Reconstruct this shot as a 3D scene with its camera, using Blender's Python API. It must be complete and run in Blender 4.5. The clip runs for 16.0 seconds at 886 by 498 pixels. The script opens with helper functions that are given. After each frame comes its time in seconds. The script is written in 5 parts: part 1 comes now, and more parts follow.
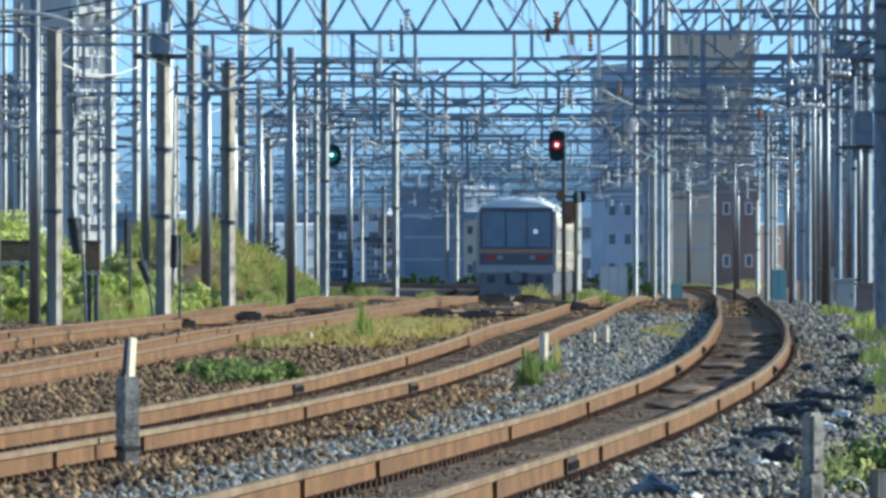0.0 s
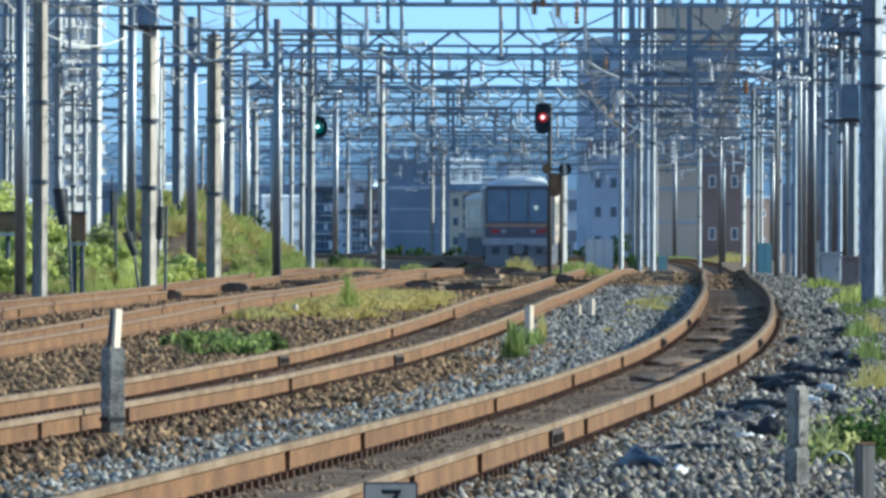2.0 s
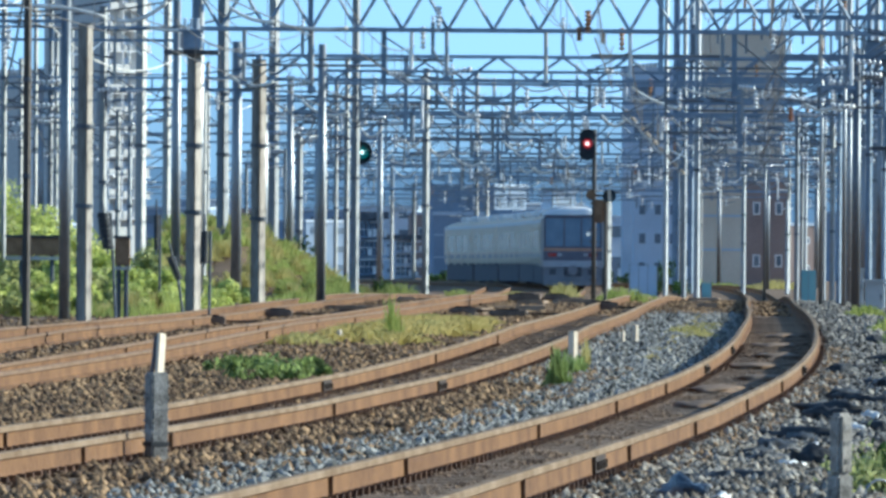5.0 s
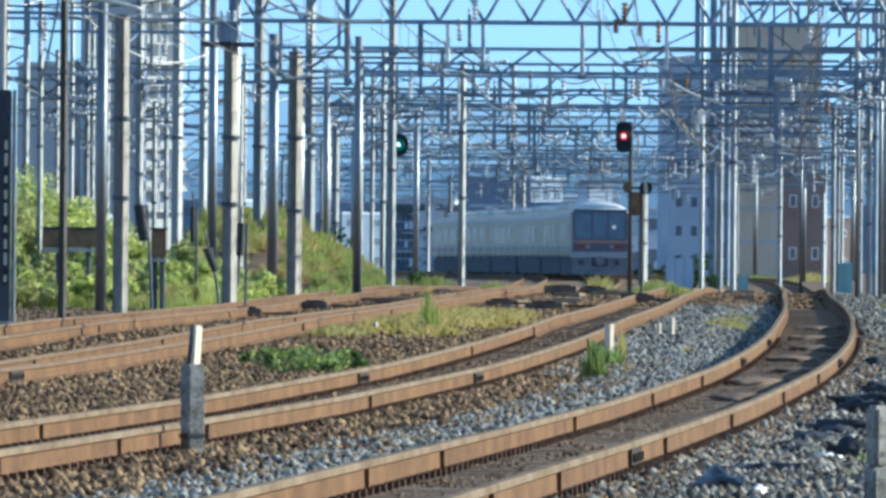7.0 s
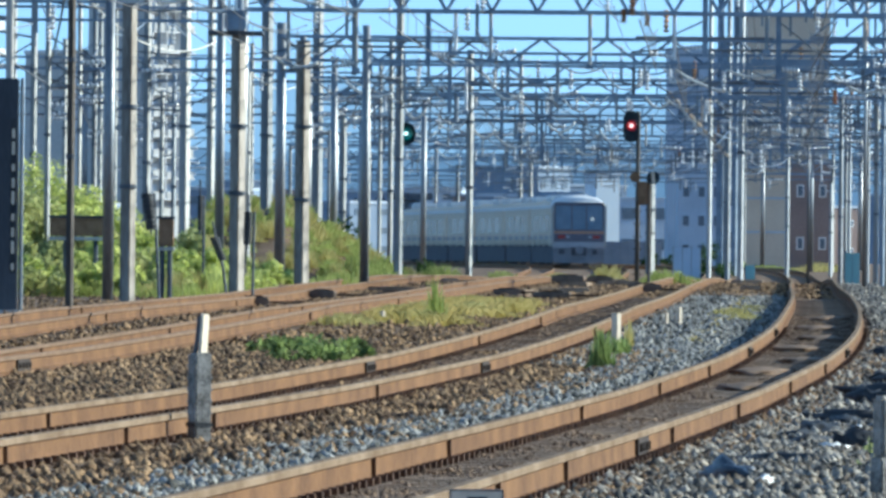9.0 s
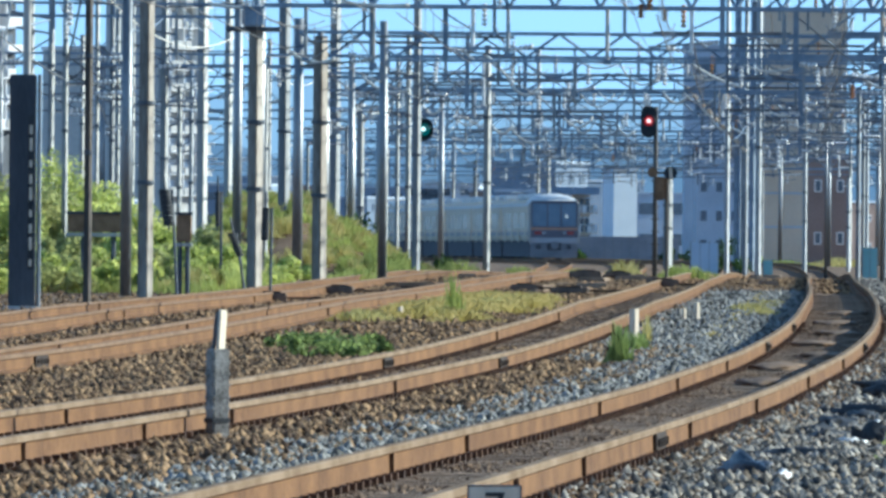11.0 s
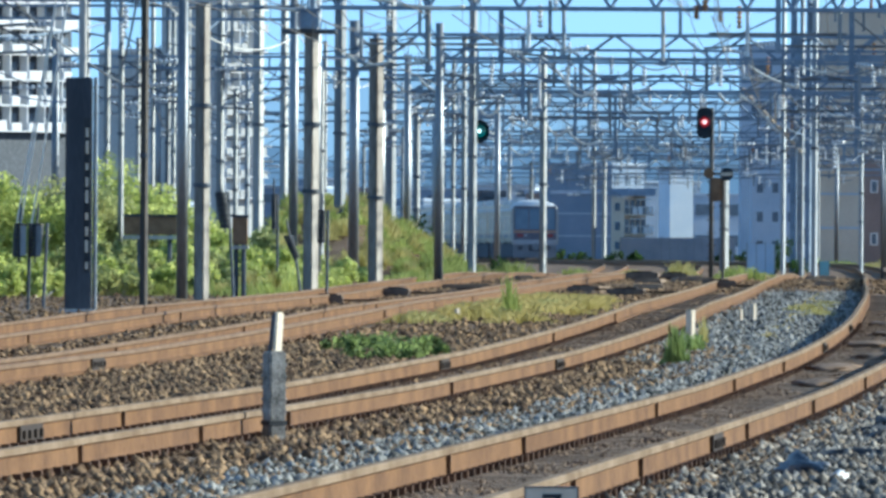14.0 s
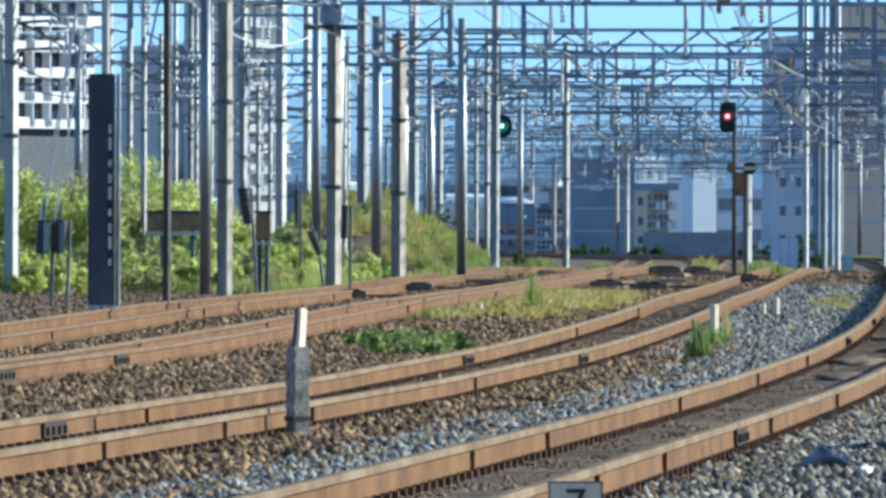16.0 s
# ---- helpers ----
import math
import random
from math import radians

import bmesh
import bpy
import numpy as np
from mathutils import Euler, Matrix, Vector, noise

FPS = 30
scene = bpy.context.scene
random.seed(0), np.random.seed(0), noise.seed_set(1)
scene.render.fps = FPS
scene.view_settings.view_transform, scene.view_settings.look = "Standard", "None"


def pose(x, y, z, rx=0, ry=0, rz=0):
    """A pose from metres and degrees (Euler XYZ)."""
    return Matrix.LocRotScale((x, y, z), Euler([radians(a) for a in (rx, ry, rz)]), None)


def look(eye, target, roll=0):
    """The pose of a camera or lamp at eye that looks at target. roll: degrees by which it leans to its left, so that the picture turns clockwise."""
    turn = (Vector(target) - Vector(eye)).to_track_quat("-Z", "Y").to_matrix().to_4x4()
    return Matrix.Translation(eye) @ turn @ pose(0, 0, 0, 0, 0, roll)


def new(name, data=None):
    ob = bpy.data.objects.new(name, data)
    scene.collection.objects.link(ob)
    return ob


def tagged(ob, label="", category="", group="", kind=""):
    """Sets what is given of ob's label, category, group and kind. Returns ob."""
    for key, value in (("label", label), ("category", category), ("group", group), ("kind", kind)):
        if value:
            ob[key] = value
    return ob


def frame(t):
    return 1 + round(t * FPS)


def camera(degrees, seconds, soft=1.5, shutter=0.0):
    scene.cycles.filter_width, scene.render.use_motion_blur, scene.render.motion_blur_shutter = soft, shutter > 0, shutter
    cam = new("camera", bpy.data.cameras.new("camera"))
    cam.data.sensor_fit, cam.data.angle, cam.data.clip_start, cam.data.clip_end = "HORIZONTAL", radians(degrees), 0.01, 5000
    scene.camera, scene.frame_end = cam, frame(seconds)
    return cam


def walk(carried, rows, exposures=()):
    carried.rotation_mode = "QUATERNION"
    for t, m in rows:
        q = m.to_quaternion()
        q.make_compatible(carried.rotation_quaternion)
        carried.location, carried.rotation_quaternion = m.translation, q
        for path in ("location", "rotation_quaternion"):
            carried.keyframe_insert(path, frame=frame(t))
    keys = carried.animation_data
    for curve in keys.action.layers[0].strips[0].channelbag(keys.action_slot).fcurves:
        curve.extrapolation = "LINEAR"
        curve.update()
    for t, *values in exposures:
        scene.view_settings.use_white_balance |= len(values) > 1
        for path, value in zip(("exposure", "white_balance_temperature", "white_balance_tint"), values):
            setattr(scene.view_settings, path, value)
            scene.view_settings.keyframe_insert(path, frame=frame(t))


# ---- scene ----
# ---- camera ----
EYE = 1.35
cam = camera(5.611, 16.0, soft=3.2)
# seconds, yaw, pitch, roll in degrees: a hand-held camera that stands in one place and turns slowly left
TURNS = [
    (0, 0, 0.1576, 0),
    (0.5, -0.1518, 0.2635, 0.05),
    (1, -0.2439, 0.172, 0.071),
    (1.5, -0.1985, 0.1062, 0.127),
    (2, -0.0912, -0.019, 0.175),
    (2.5, 0.0048, 0.0224, 0.161),
    (3, -0.0561, -0.0058, 0.222),
    (3.5, -0.0319, 0.1357, 0.385),
    (4, 0.0807, 0.135, 0.331),
    (6.5, 0.3529, 0.1584, 0.552),
    (7, 0.419, 0.0924, 0.472),
    (7.5, 0.5049, 0.0929, 0.553),
    (8, 0.4808, 0.071, 0.61),
    (10.5, 0.4837, -0.0043, 0.493),
    (11, 0.5762, -0.0058, 0.497),
    (11.5, 0.768, 0.0252, 0.553),
    (12, 0.858, 0.0343, 0.453),
    (12.5, 0.8026, 0.0511, 0.419),
    (13, 0.8329, -0.098, 0.36),
    (13.5, 0.8666, -0.1041, 0.32),
    (14, 0.9328, 0.0033, 0.334),
    (14.5, 1.1188, 0.0001, 0.266),
    (15, 1.2296, 0.0037, 0.305),
    (15.5, 1.1376, -0.0364, 0.229),
    (16, 1.0796, -0.0274, 0.146),
]
walk(cam, [(t, pose(0, 0, EYE, 90 + pitch, 0, yaw) @ pose(0, 0, 0, 0, 0, roll)) for t, yaw, pitch, roll in TURNS],
     exposures=[(0.0, 1.29, 5800, -2.0), (1.2, 1.29, 5800, -2.0), (2.4, 1.39, 5740, -2.0), (16.0, 1.39, 5700, -2.0)])

# ---- light ----
SUN_AZ, SUN_EL = 74.0, 19.5
world = bpy.data.worlds.new("sky")
scene.world = world
world.use_nodes = True
wn = world.node_tree.nodes
sky = wn.new("ShaderNodeTexSky")
sky.sky_type = 'NISHITA'
sky.sun_disc = False
sky.sun_elevation, sky.sun_rotation = radians(SUN_EL), radians(SUN_AZ)
sky.air_density, sky.dust_density, sky.ozone_density = 1.0, 0.0, 2.0
wn["Background"].inputs["Strength"].default_value = 0.107
world.node_tree.links.new(sky.outputs[0], wn["Background"].inputs["Color"])
# clear air: the blue of the higher sky reaches down to the horizon
wco, wup = wn.new("ShaderNodeTexCoord"), wn.new("ShaderNodeVectorMath")
wup.operation = 'ADD'
wup.inputs[1].default_value = (0, 0, 0.22)
world.node_tree.links.new(wco.outputs["Generated"], wup.inputs[0])
world.node_tree.links.new(wup.outputs[0], sky.inputs["Vector"])
sun = new("sun", bpy.data.lights.new("sun", 'SUN'))
sun.data.energy, sun.data.angle, sun.data.color = 3.1, radians(0.6), (1.0, 0.91, 0.77)
az, el = radians(SUN_AZ), radians(SUN_EL)
sun.matrix_world = look((math.sin(az) * math.cos(el) * 50, math.cos(az) * math.cos(el) * 50, math.sin(el) * 50), (0, 0, 0))


# ---- materials ----
def mat(name, low, high, rough=0.8, metal=0.0, scale=6.0, fine=60.0, bump=0.25, island=0.0, streak=1.0, per_object=0.0, spec=0.3):
    """Two colours mixed by a coarse and a fine noise, with a little relief."""
    m = bpy.data.materials.new(name)
    m.use_nodes = True
    n, l = m.node_tree.nodes, m.node_tree.links
    p = n["Principled BSDF"]
    co, mp = n.new("ShaderNodeTexCoord"), n.new("ShaderNodeMapping")
    mp.inputs["Scale"].default_value = (1, 1, 1 / streak)
    l.new(co.outputs["Object"], mp.inputs[0])
    a, b = n.new("ShaderNodeTexNoise"), n.new("ShaderNodeTexNoise")
    a.inputs["Scale"].default_value, a.inputs["Detail"].default_value = scale, 5
    b.inputs["Scale"].default_value, b.inputs["Detail"].default_value = fine, 3
    for q in (a, b):
        l.new(mp.outputs[0], q.inputs["Vector"])
    mix = n.new("ShaderNodeMix")
    add = n.new("ShaderNodeMath")
    add.operation = 'ADD'
    half = n.new("ShaderNodeMath")
    half.operation = 'MULTIPLY_ADD'
    half.inputs[1].default_value, half.inputs[2].default_value = 0.6, -0.3
    l.new(b.outputs["Fac"], half.inputs[0])
    l.new(a.outputs["Fac"], add.inputs[0])
    l.new(half.outputs[0], add.inputs[1])
    ramp = n.new("ShaderNodeMapRange")
    ramp.inputs["From Min"].default_value, ramp.inputs["From Max"].default_value = 0.3, 0.7
    last = add.outputs[0]
    if island or per_object:
        src = n.new("ShaderNodeNewGeometry").outputs["Random Per Island"] if island else n.new("ShaderNodeObjectInfo").outputs["Random"]
        k = n.new("ShaderNodeMath")
        k.operation = 'MULTIPLY_ADD'
        k.inputs[1].default_value, k.inputs[2].default_value = (island or per_object), -(island or per_object) / 2
        l.new(src, k.inputs[0])
        s = n.new("ShaderNodeMath")
        s.operation = 'ADD'
        l.new(last, s.inputs[0])
        l.new(k.outputs[0], s.inputs[1])
        last = s.outputs[0]
    l.new(last, ramp.inputs["Value"])
    mix.data_type = 'RGBA'
    l.new(ramp.outputs[0], mix.inputs[0])
    mix.inputs[6].default_value, mix.inputs[7].default_value = (*low, 1), (*high, 1)
    l.new(mix.outputs[2], p.inputs["Base Color"])
    p.inputs["Roughness"].default_value, p.inputs["Metallic"].default_value = rough, metal
    p.inputs["Specular IOR Level"].default_value = spec
    if bump:
        bp = n.new("ShaderNodeBump")
        bp.inputs["Strength"].default_value, bp.inputs["Distance"].default_value = bump, 0.02
        l.new(b.outputs["Fac"], bp.inputs["Height"])
        l.new(bp.outputs[0], p.inputs["Normal"])
    return m


def glow(name, colour, strength):
    m = bpy.data.materials.new(name)
    m.use_nodes = True
    p = m.node_tree.nodes["Principled BSDF"]
    p.inputs["Base Color"].default_value = (0.01, 0.01, 0.01, 1)
    p.inputs["Emission Color"].default_value = (*colour, 1)
    p.inputs["Emission Strength"].default_value = strength
    return m


def leafy(name, low, high):
    """Leaf or grass blade: each one of its own green, with light shining through."""
    m = mat(name, low, high, 0.6, scale=1.2, fine=9, bump=0, island=0.42)
    n, l = m.node_tree.nodes, m.node_tree.links
    t, mx = n.new("ShaderNodeBsdfTranslucent"), n.new("ShaderNodeMixShader")
    p = n["Principled BSDF"]
    l.new(p.inputs["Base Color"].links[0].from_socket, t.inputs["Color"])
    mx.inputs[0].default_value = 0.68
    l.new(p.outputs[0], mx.inputs[1])
    l.new(t.outputs[0], mx.inputs[2])
    l.new(mx.outputs[0], n["Material Output"].inputs["Surface"])
    return m


SOIL = mat("soil", (0.12, 0.077, 0.046), (0.23, 0.153, 0.098), 0.95, scale=0.5, fine=9, bump=0.8)
BALLAST = mat("brown_ballast", (0.088, 0.053, 0.03), (0.32, 0.208, 0.112), 0.9, scale=0.9, fine=40, bump=0.3, island=1.1)
GREY_BALLAST = mat("grey_ballast", (0.083, 0.081, 0.073), (0.342, 0.334, 0.308), 0.9, scale=3, fine=40, bump=0.3, island=1.2)
DARK_BALLAST = mat("dark_grey_ballast", (0.065, 0.062, 0.058), (0.325, 0.30, 0.26), 0.9, scale=3, fine=40, bump=0.3, island=1.2)
DIRT = mat("track_dirt", (0.088, 0.058, 0.04), (0.225, 0.155, 0.105), 0.95, scale=3, fine=40, bump=0.3, island=0.9)
RUST = mat("rusted_rail_side", (0.10, 0.047, 0.019), (0.20, 0.103, 0.042), 0.85, scale=1.6, fine=14, bump=0.35)
RAILTOP = mat("worn_rail_head", (0.15, 0.10, 0.06), (0.27, 0.20, 0.135), 0.8, 0.0, scale=2, fine=60, bump=0.05, spec=0.1)
DULLTOP = mat("rusty_rail_head", (0.13, 0.078, 0.043), (0.21, 0.135, 0.082), 0.8, scale=2, fine=60, bump=0.1)
CLIP = mat("dark_rusty_fastening", (0.045, 0.025, 0.018), (0.10, 0.055, 0.035), 0.85, scale=20, per_object=0.5)
SLEEPER = mat("weathered_sleeper", (0.196, 0.142, 0.102), (0.337, 0.253, 0.182), 0.95, scale=4, fine=30, bump=0.5, per_object=0.6)
CONCRETE = mat("weathered_concrete", (0.323, 0.315, 0.297), (0.527, 0.51, 0.476), 0.9, scale=1.2, fine=25, bump=0.2, streak=8, per_object=0.35)
PALEPOLE = mat("weathered_galvanised_pole", (0.15, 0.16, 0.17), (0.33, 0.33, 0.32), 0.52, 0.82, scale=1.2, fine=25, bump=0.08, streak=8, per_object=0.35)
BROWNPOST = mat("brown_stained_pole", (0.075, 0.062, 0.052), (0.27, 0.25, 0.225), 0.5, 0.85, scale=1.2, fine=25, bump=0.1, streak=8, per_object=0.3)
STEEL = mat("galvanised_steel", (0.16, 0.175, 0.195), (0.32, 0.335, 0.35), 0.5, 0.8, scale=2, fine=20, bump=0.05, streak=4, per_object=0.5)
STOUTPOLE = mat("blue_grey_pole_paint", (0.085, 0.10, 0.125), (0.26, 0.28, 0.31), 0.5, 0.85, scale=1.2, fine=25, bump=0.1, streak=6)
DARKPOLE = mat("dark_brown_pole", (0.03, 0.026, 0.024), (0.10, 0.085, 0.072), 0.55, 0.4, scale=1.2, fine=25, bump=0.1, streak=8)
DARKSTEEL = mat("dark_painted_steel", (0.05, 0.06, 0.075), (0.11, 0.125, 0.15), 0.6, 0.2, scale=2, fine=20, bump=0.05, per_object=0.3)
# gantry steel paled towards blue, with the haze over it in the colour
GANTRYSTEEL = mat("blue_grey_gantry_paint", (0.15, 0.20, 0.265), (0.28, 0.345, 0.425), 0.6, 0.2, scale=2, fine=20, bump=0.05, per_object=0.3)
JOINTBLACK = mat("black_insulated_joint", (0.018, 0.013, 0.011), (0.05, 0.035, 0.026), 0.8, scale=9, bump=0.2)
JOINT = mat("rusty_joint", (0.06, 0.03, 0.017), (0.12, 0.062, 0.032), 0.85, scale=12, per_object=0.5)
# navy lifted well above black: haze added to the colour
DARKNAVY = mat("dark_navy_paint", (0.045, 0.05, 0.062), (0.08, 0.086, 0.10), 0.6, scale=2, fine=20, bump=0.1, streak=5)
WOODBROWN = mat("weathered_brown_board", (0.17, 0.098, 0.055), (0.31, 0.19, 0.11), 0.9, scale=3, fine=30, bump=0.3)
# rubber black also raised by the haze painted into it
BLACK = mat("black_rubber", (0.02, 0.022, 0.026), (0.05, 0.052, 0.056), 0.6, scale=5, bump=0.1)
WIRE = mat("aged_copper_wire", (0.10, 0.10, 0.10), (0.22, 0.21, 0.20), 0.6, 0.4, scale=2, bump=0)
PALEWIRE = mat("pale_insulated_cable", (0.62, 0.60, 0.54), (0.85, 0.83, 0.76), 0.6, scale=2, bump=0)
PORCELAIN = mat("white_porcelain", (0.66, 0.66, 0.64), (0.86, 0.86, 0.84), 0.35, scale=3, bump=0, spec=0.5)
RUSTYBITS = mat("brown_insulator", (0.30, 0.13, 0.05), (0.55, 0.30, 0.14), 0.5, scale=3, bump=0, per_object=0.6)
TANBITS = mat("tan_stained_insulator", (0.42, 0.32, 0.22), (0.66, 0.55, 0.42), 0.5, scale=3, bump=0, per_object=0.6)
WHITE = mat("white_paint", (0.58, 0.49, 0.37), (0.74, 0.64, 0.51), 0.7, scale=3, fine=30, bump=0.1)
POSTGREY = mat("stained_grey_post", (0.085, 0.08, 0.073), (0.37, 0.35, 0.32), 0.9, scale=9, fine=60, bump=0.4)
LEAF = leafy("bush_leaf", (0.34, 0.40, 0.10), (0.67, 0.70, 0.25))
OLIVELEAF = leafy("olive_leaf", (0.25, 0.29, 0.11), (0.52, 0.52, 0.22))
WEEDLEAF = leafy("weed_leaf", (0.10, 0.14, 0.042), (0.32, 0.40, 0.14))
DARKLEAF = leafy("dark_leaf", (0.015, 0.035, 0.012), (0.06, 0.11, 0.03))
GRASS = leafy("grass_blade", (0.204, 0.255, 0.0638), (0.51, 0.544, 0.178))
YELLOWGRASS = leafy("yellow_grass_blade", (0.41, 0.33, 0.095), (0.68, 0.55, 0.22))
DRYGRASS = leafy("dry_grass_blade", (0.323, 0.289, 0.0935), (0.595, 0.527, 0.221))


# ---- shape helpers ----
def part(name, bm, material, parent=None, label="", smooth=False):
    me = bpy.data.meshes.new(name)
    bm.to_mesh(me)
    bm.free()
    me.materials.append(material)
    if smooth:
        for f in me.polygons:
            f.use_smooth = True
    ob = new(name, me)
    if parent:
        ob.parent = parent
    return tagged(ob, label)


def piece(name, me, parent, m):
    """One more object on a mesh that others share."""
    ob = new(name, me)
    ob.parent = parent
    ob.matrix_basis = m
    return ob


def mesh_of(name, bm, material):
    me = bpy.data.meshes.new(name)
    bm.to_mesh(me)
    bm.free()
    me.materials.append(material)
    return me


def thing(name, m, label, category, group="", kind=""):
    ob = new(name)
    ob.matrix_basis = m
    return tagged(ob, label, category, group, kind)


def block(x0, x1, y0, y1, z0, z1, bevel=0.0, bm=None):
    bm = bm or bmesh.new()
    m = Matrix.LocRotScale(((x0 + x1) / 2, (y0 + y1) / 2, (z0 + z1) / 2), None, (abs(x1 - x0), abs(y1 - y0), abs(z1 - z0)))
    made = bmesh.ops.create_cube(bm, size=1, matrix=m)
    if bevel:
        edges = list({e for v in made["verts"] for e in v.link_edges})
        bmesh.ops.bevel(bm, geom=edges, offset=bevel, segments=2, affect='EDGES')
    return bm


def tube(points, radii, sides=8, bm=None, caps=True):
    """A tube along points; radii: one for all or one each."""
    bm = bm or bmesh.new()
    pts = [Vector(p) for p in points]
    if not isinstance(radii, (list, tuple)):
        radii = [radii] * len(pts)
    rings = []
    for i, p in enumerate(pts):
        way = (pts[min(i + 1, len(pts) - 1)] - pts[max(i - 1, 0)]).normalized()
        ref = Vector((0, 0, 1)) if abs(way.z) < 0.9 else Vector((0, 1, 0))
        u = way.cross(ref).normalized()
        v = u.cross(way)
        rings.append([bm.verts.new(p + (u * math.cos(a) + v * math.sin(a)) * radii[i]) for a in (2 * math.pi * j / sides for j in range(sides))])
    for a, b in zip(rings, rings[1:]):
        for j in range(sides):
            bm.faces.new((a[j], a[(j + 1) % sides], b[(j + 1) % sides], b[j]))
    if caps:
        bm.faces.new(rings[0])
        bm.faces.new(rings[-1][::-1])
    bmesh.ops.recalc_face_normals(bm, faces=bm.faces)
    return bm


def fast_mesh(name, verts, faces, material):
    """A mesh from arrays: n x 3 corners, m x k faces."""
    me = bpy.data.meshes.new(name)
    faces = np.asarray(faces, dtype=np.int32)
    verts = np.asarray(verts, dtype=np.float32)
    m, k = faces.shape
    me.vertices.add(len(verts))
    me.vertices.foreach_set("co", verts.ravel())
    me.loops.add(m * k)
    me.loops.foreach_set("vertex_index", faces.ravel())
    me.polygons.add(m)
    me.polygons.foreach_set("loop_start", np.arange(0, m * k, k, dtype=np.int32))
    me.update(calc_edges=True)
    me.validate()
    me.materials.append(material)
    return me


def ease(x, xs, ys):
    """A smooth line through a few points."""
    i = max(0, min(len(xs) - 2, int(np.searchsorted(xs, x)) - 1))
    def slope(j):
        a, b = max(j - 1, 0), min(j + 1, len(xs) - 1)
        return (ys[b] - ys[a]) / (xs[b] - xs[a])
    h = xs[i + 1] - xs[i]
    t = (x - xs[i]) / h
    if t < 0 or t > 1:
        j = 0 if t < 0 else len(xs) - 1
        return ys[j] + slope(j) * (x - xs[j])
    return ((1 + 2 * t) * (1 - t) ** 2 * ys[i] + t * (1 - t) ** 2 * h * slope(i)
            + t * t * (3 - 2 * t) * ys[i + 1] + t * t * (t - 1) * h * slope(i + 1))


# ---- ground ----
RISE_Y, RISE_Z = (60, 77, 96, 141, 256, 290, 335, 372, 415, 460, 800), (0, 0, 0.06, 0.33, 0.5, 0.42, 0.20, 0.21, 0.40, 0.53, 0.53)


# the two tracks beside the scrub lie lower, and the third leans towards them
DROP_Y, DROP = (60, 185, 200, 221, 260), (0.13, 0.13, 0.09, 0.06, 0.0)


def gz(y, x=None):
    z = float(np.interp(y, RISE_Y, RISE_Z))
    if x is None:
        return z
    return z - float(np.interp(y, DROP_Y, DROP)) * min(1.0, max(0.0, (line_x(y, 0.4) - x) / 1.6))


# the line of the third track, which the train takes; the others run beside it
LINE_Y = (48, 63, 78, 98, 113, 128, 153, 181, 217, 250, 333, 394, 440, 480, 526, 570, 614, 700, 800)
LINE_X = (-8.67, -7.55, -6.52, -5.25, -4.45, -3.8, -2.9, -2.0, -0.95, 0.1, 2.6, 4.2, 4.75, 4.0, 1.25, -2.75, -6.8, -15.4, -27.5)


def line_x(y, off=0.0):
    return ease(y, LINE_Y, LINE_X) + off


TRACKS = {"track_1": 8.1, "track_2": 4.6, "track_3": 0.0, "track_4": -3.5}
# ---- the ground sheet ----
def ground():
    bm = bmesh.new()
    xs = [-2500, -400, -120, -50, -30, -20, -14, -10] + [-8 + 0.5 * i for i in range(20)] + [2, 4, 6, 8, 10, 12, 15, 20, 30, 50, 120, 400, 2500]
    ys = [-60, 0, 20, 30] + list(range(36, 300, 4)) + list(range(300, 800, 20)) + [1000, 1500, 2500, 4500]
    grid = [[bm.verts.new((x, y, gz(y, x) + (0.02 * noise.noise((x * 0.7, y * 0.3, 0)) if abs(x) < 20 else 0))) for x in xs] for y in ys]
    for a, b in zip(grid, grid[1:]):
        for j in range(len(xs) - 1):
            bm.faces.new((a[j], a[j + 1], b[j + 1], b[j]))
    tagged(part("ground", bm, SOIL, smooth=True), "brown earth and worn ballast between the tracks", "ground", kind="structure")


ground()


# ---- tracks ----
def rail_profile():
    return [(a, b * 1.2) for a, b in [(-0.064, 0), (0.064, 0), (0.064, 0.012), (0.012, 0.03), (0.009, 0.11), (0.033, 0.122), (0.033, 0.15), (0.026, 0.156), (-0.026, 0.156), (-0.033, 0.15), (-0.033, 0.122), (-0.009, 0.11), (-0.012, 0.03), (-0.064, 0.012)]]


SLEEPER_Z = 0.03


def rail(off, parent, y0=34, y1=720, head=RAILTOP):
    bm = bmesh.new()
    ys = [y0 + i * 2.0 for i in range(int((200 - y0) / 2) + 1)]
    ys += list(np.arange(ys[-1] + 6, y1, 6))
    prof = rail_profile()
    rings = []
    for y in ys:
        s = (line_x(y + 1) - line_x(y - 1)) / 2
        c = 1 / math.sqrt(1 + s * s)
        x = line_x(y)
        z = gz(y, x + off) + SLEEPER_Z
        rings.append([bm.verts.new((x + (off + px) * c, y - (off + px) * s * c, z + pz)) for px, pz in prof])
    k = len(prof)
    for a, b in zip(rings, rings[1:]):
        for j in range(k):
            f = bm.faces.new((a[j], a[(j + 1) % k], b[(j + 1) % k], b[j]))
            f.material_index = 1 if 5 <= j <= 9 else 0
    bm.faces.new(rings[0])
    bmesh.ops.recalc_face_normals(bm, faces=bm.faces)
    ob = part("rail", bm, RUST, parent, "rusted steel rail with a worn bright head")
    ob.data.materials.append(head)
    return ob


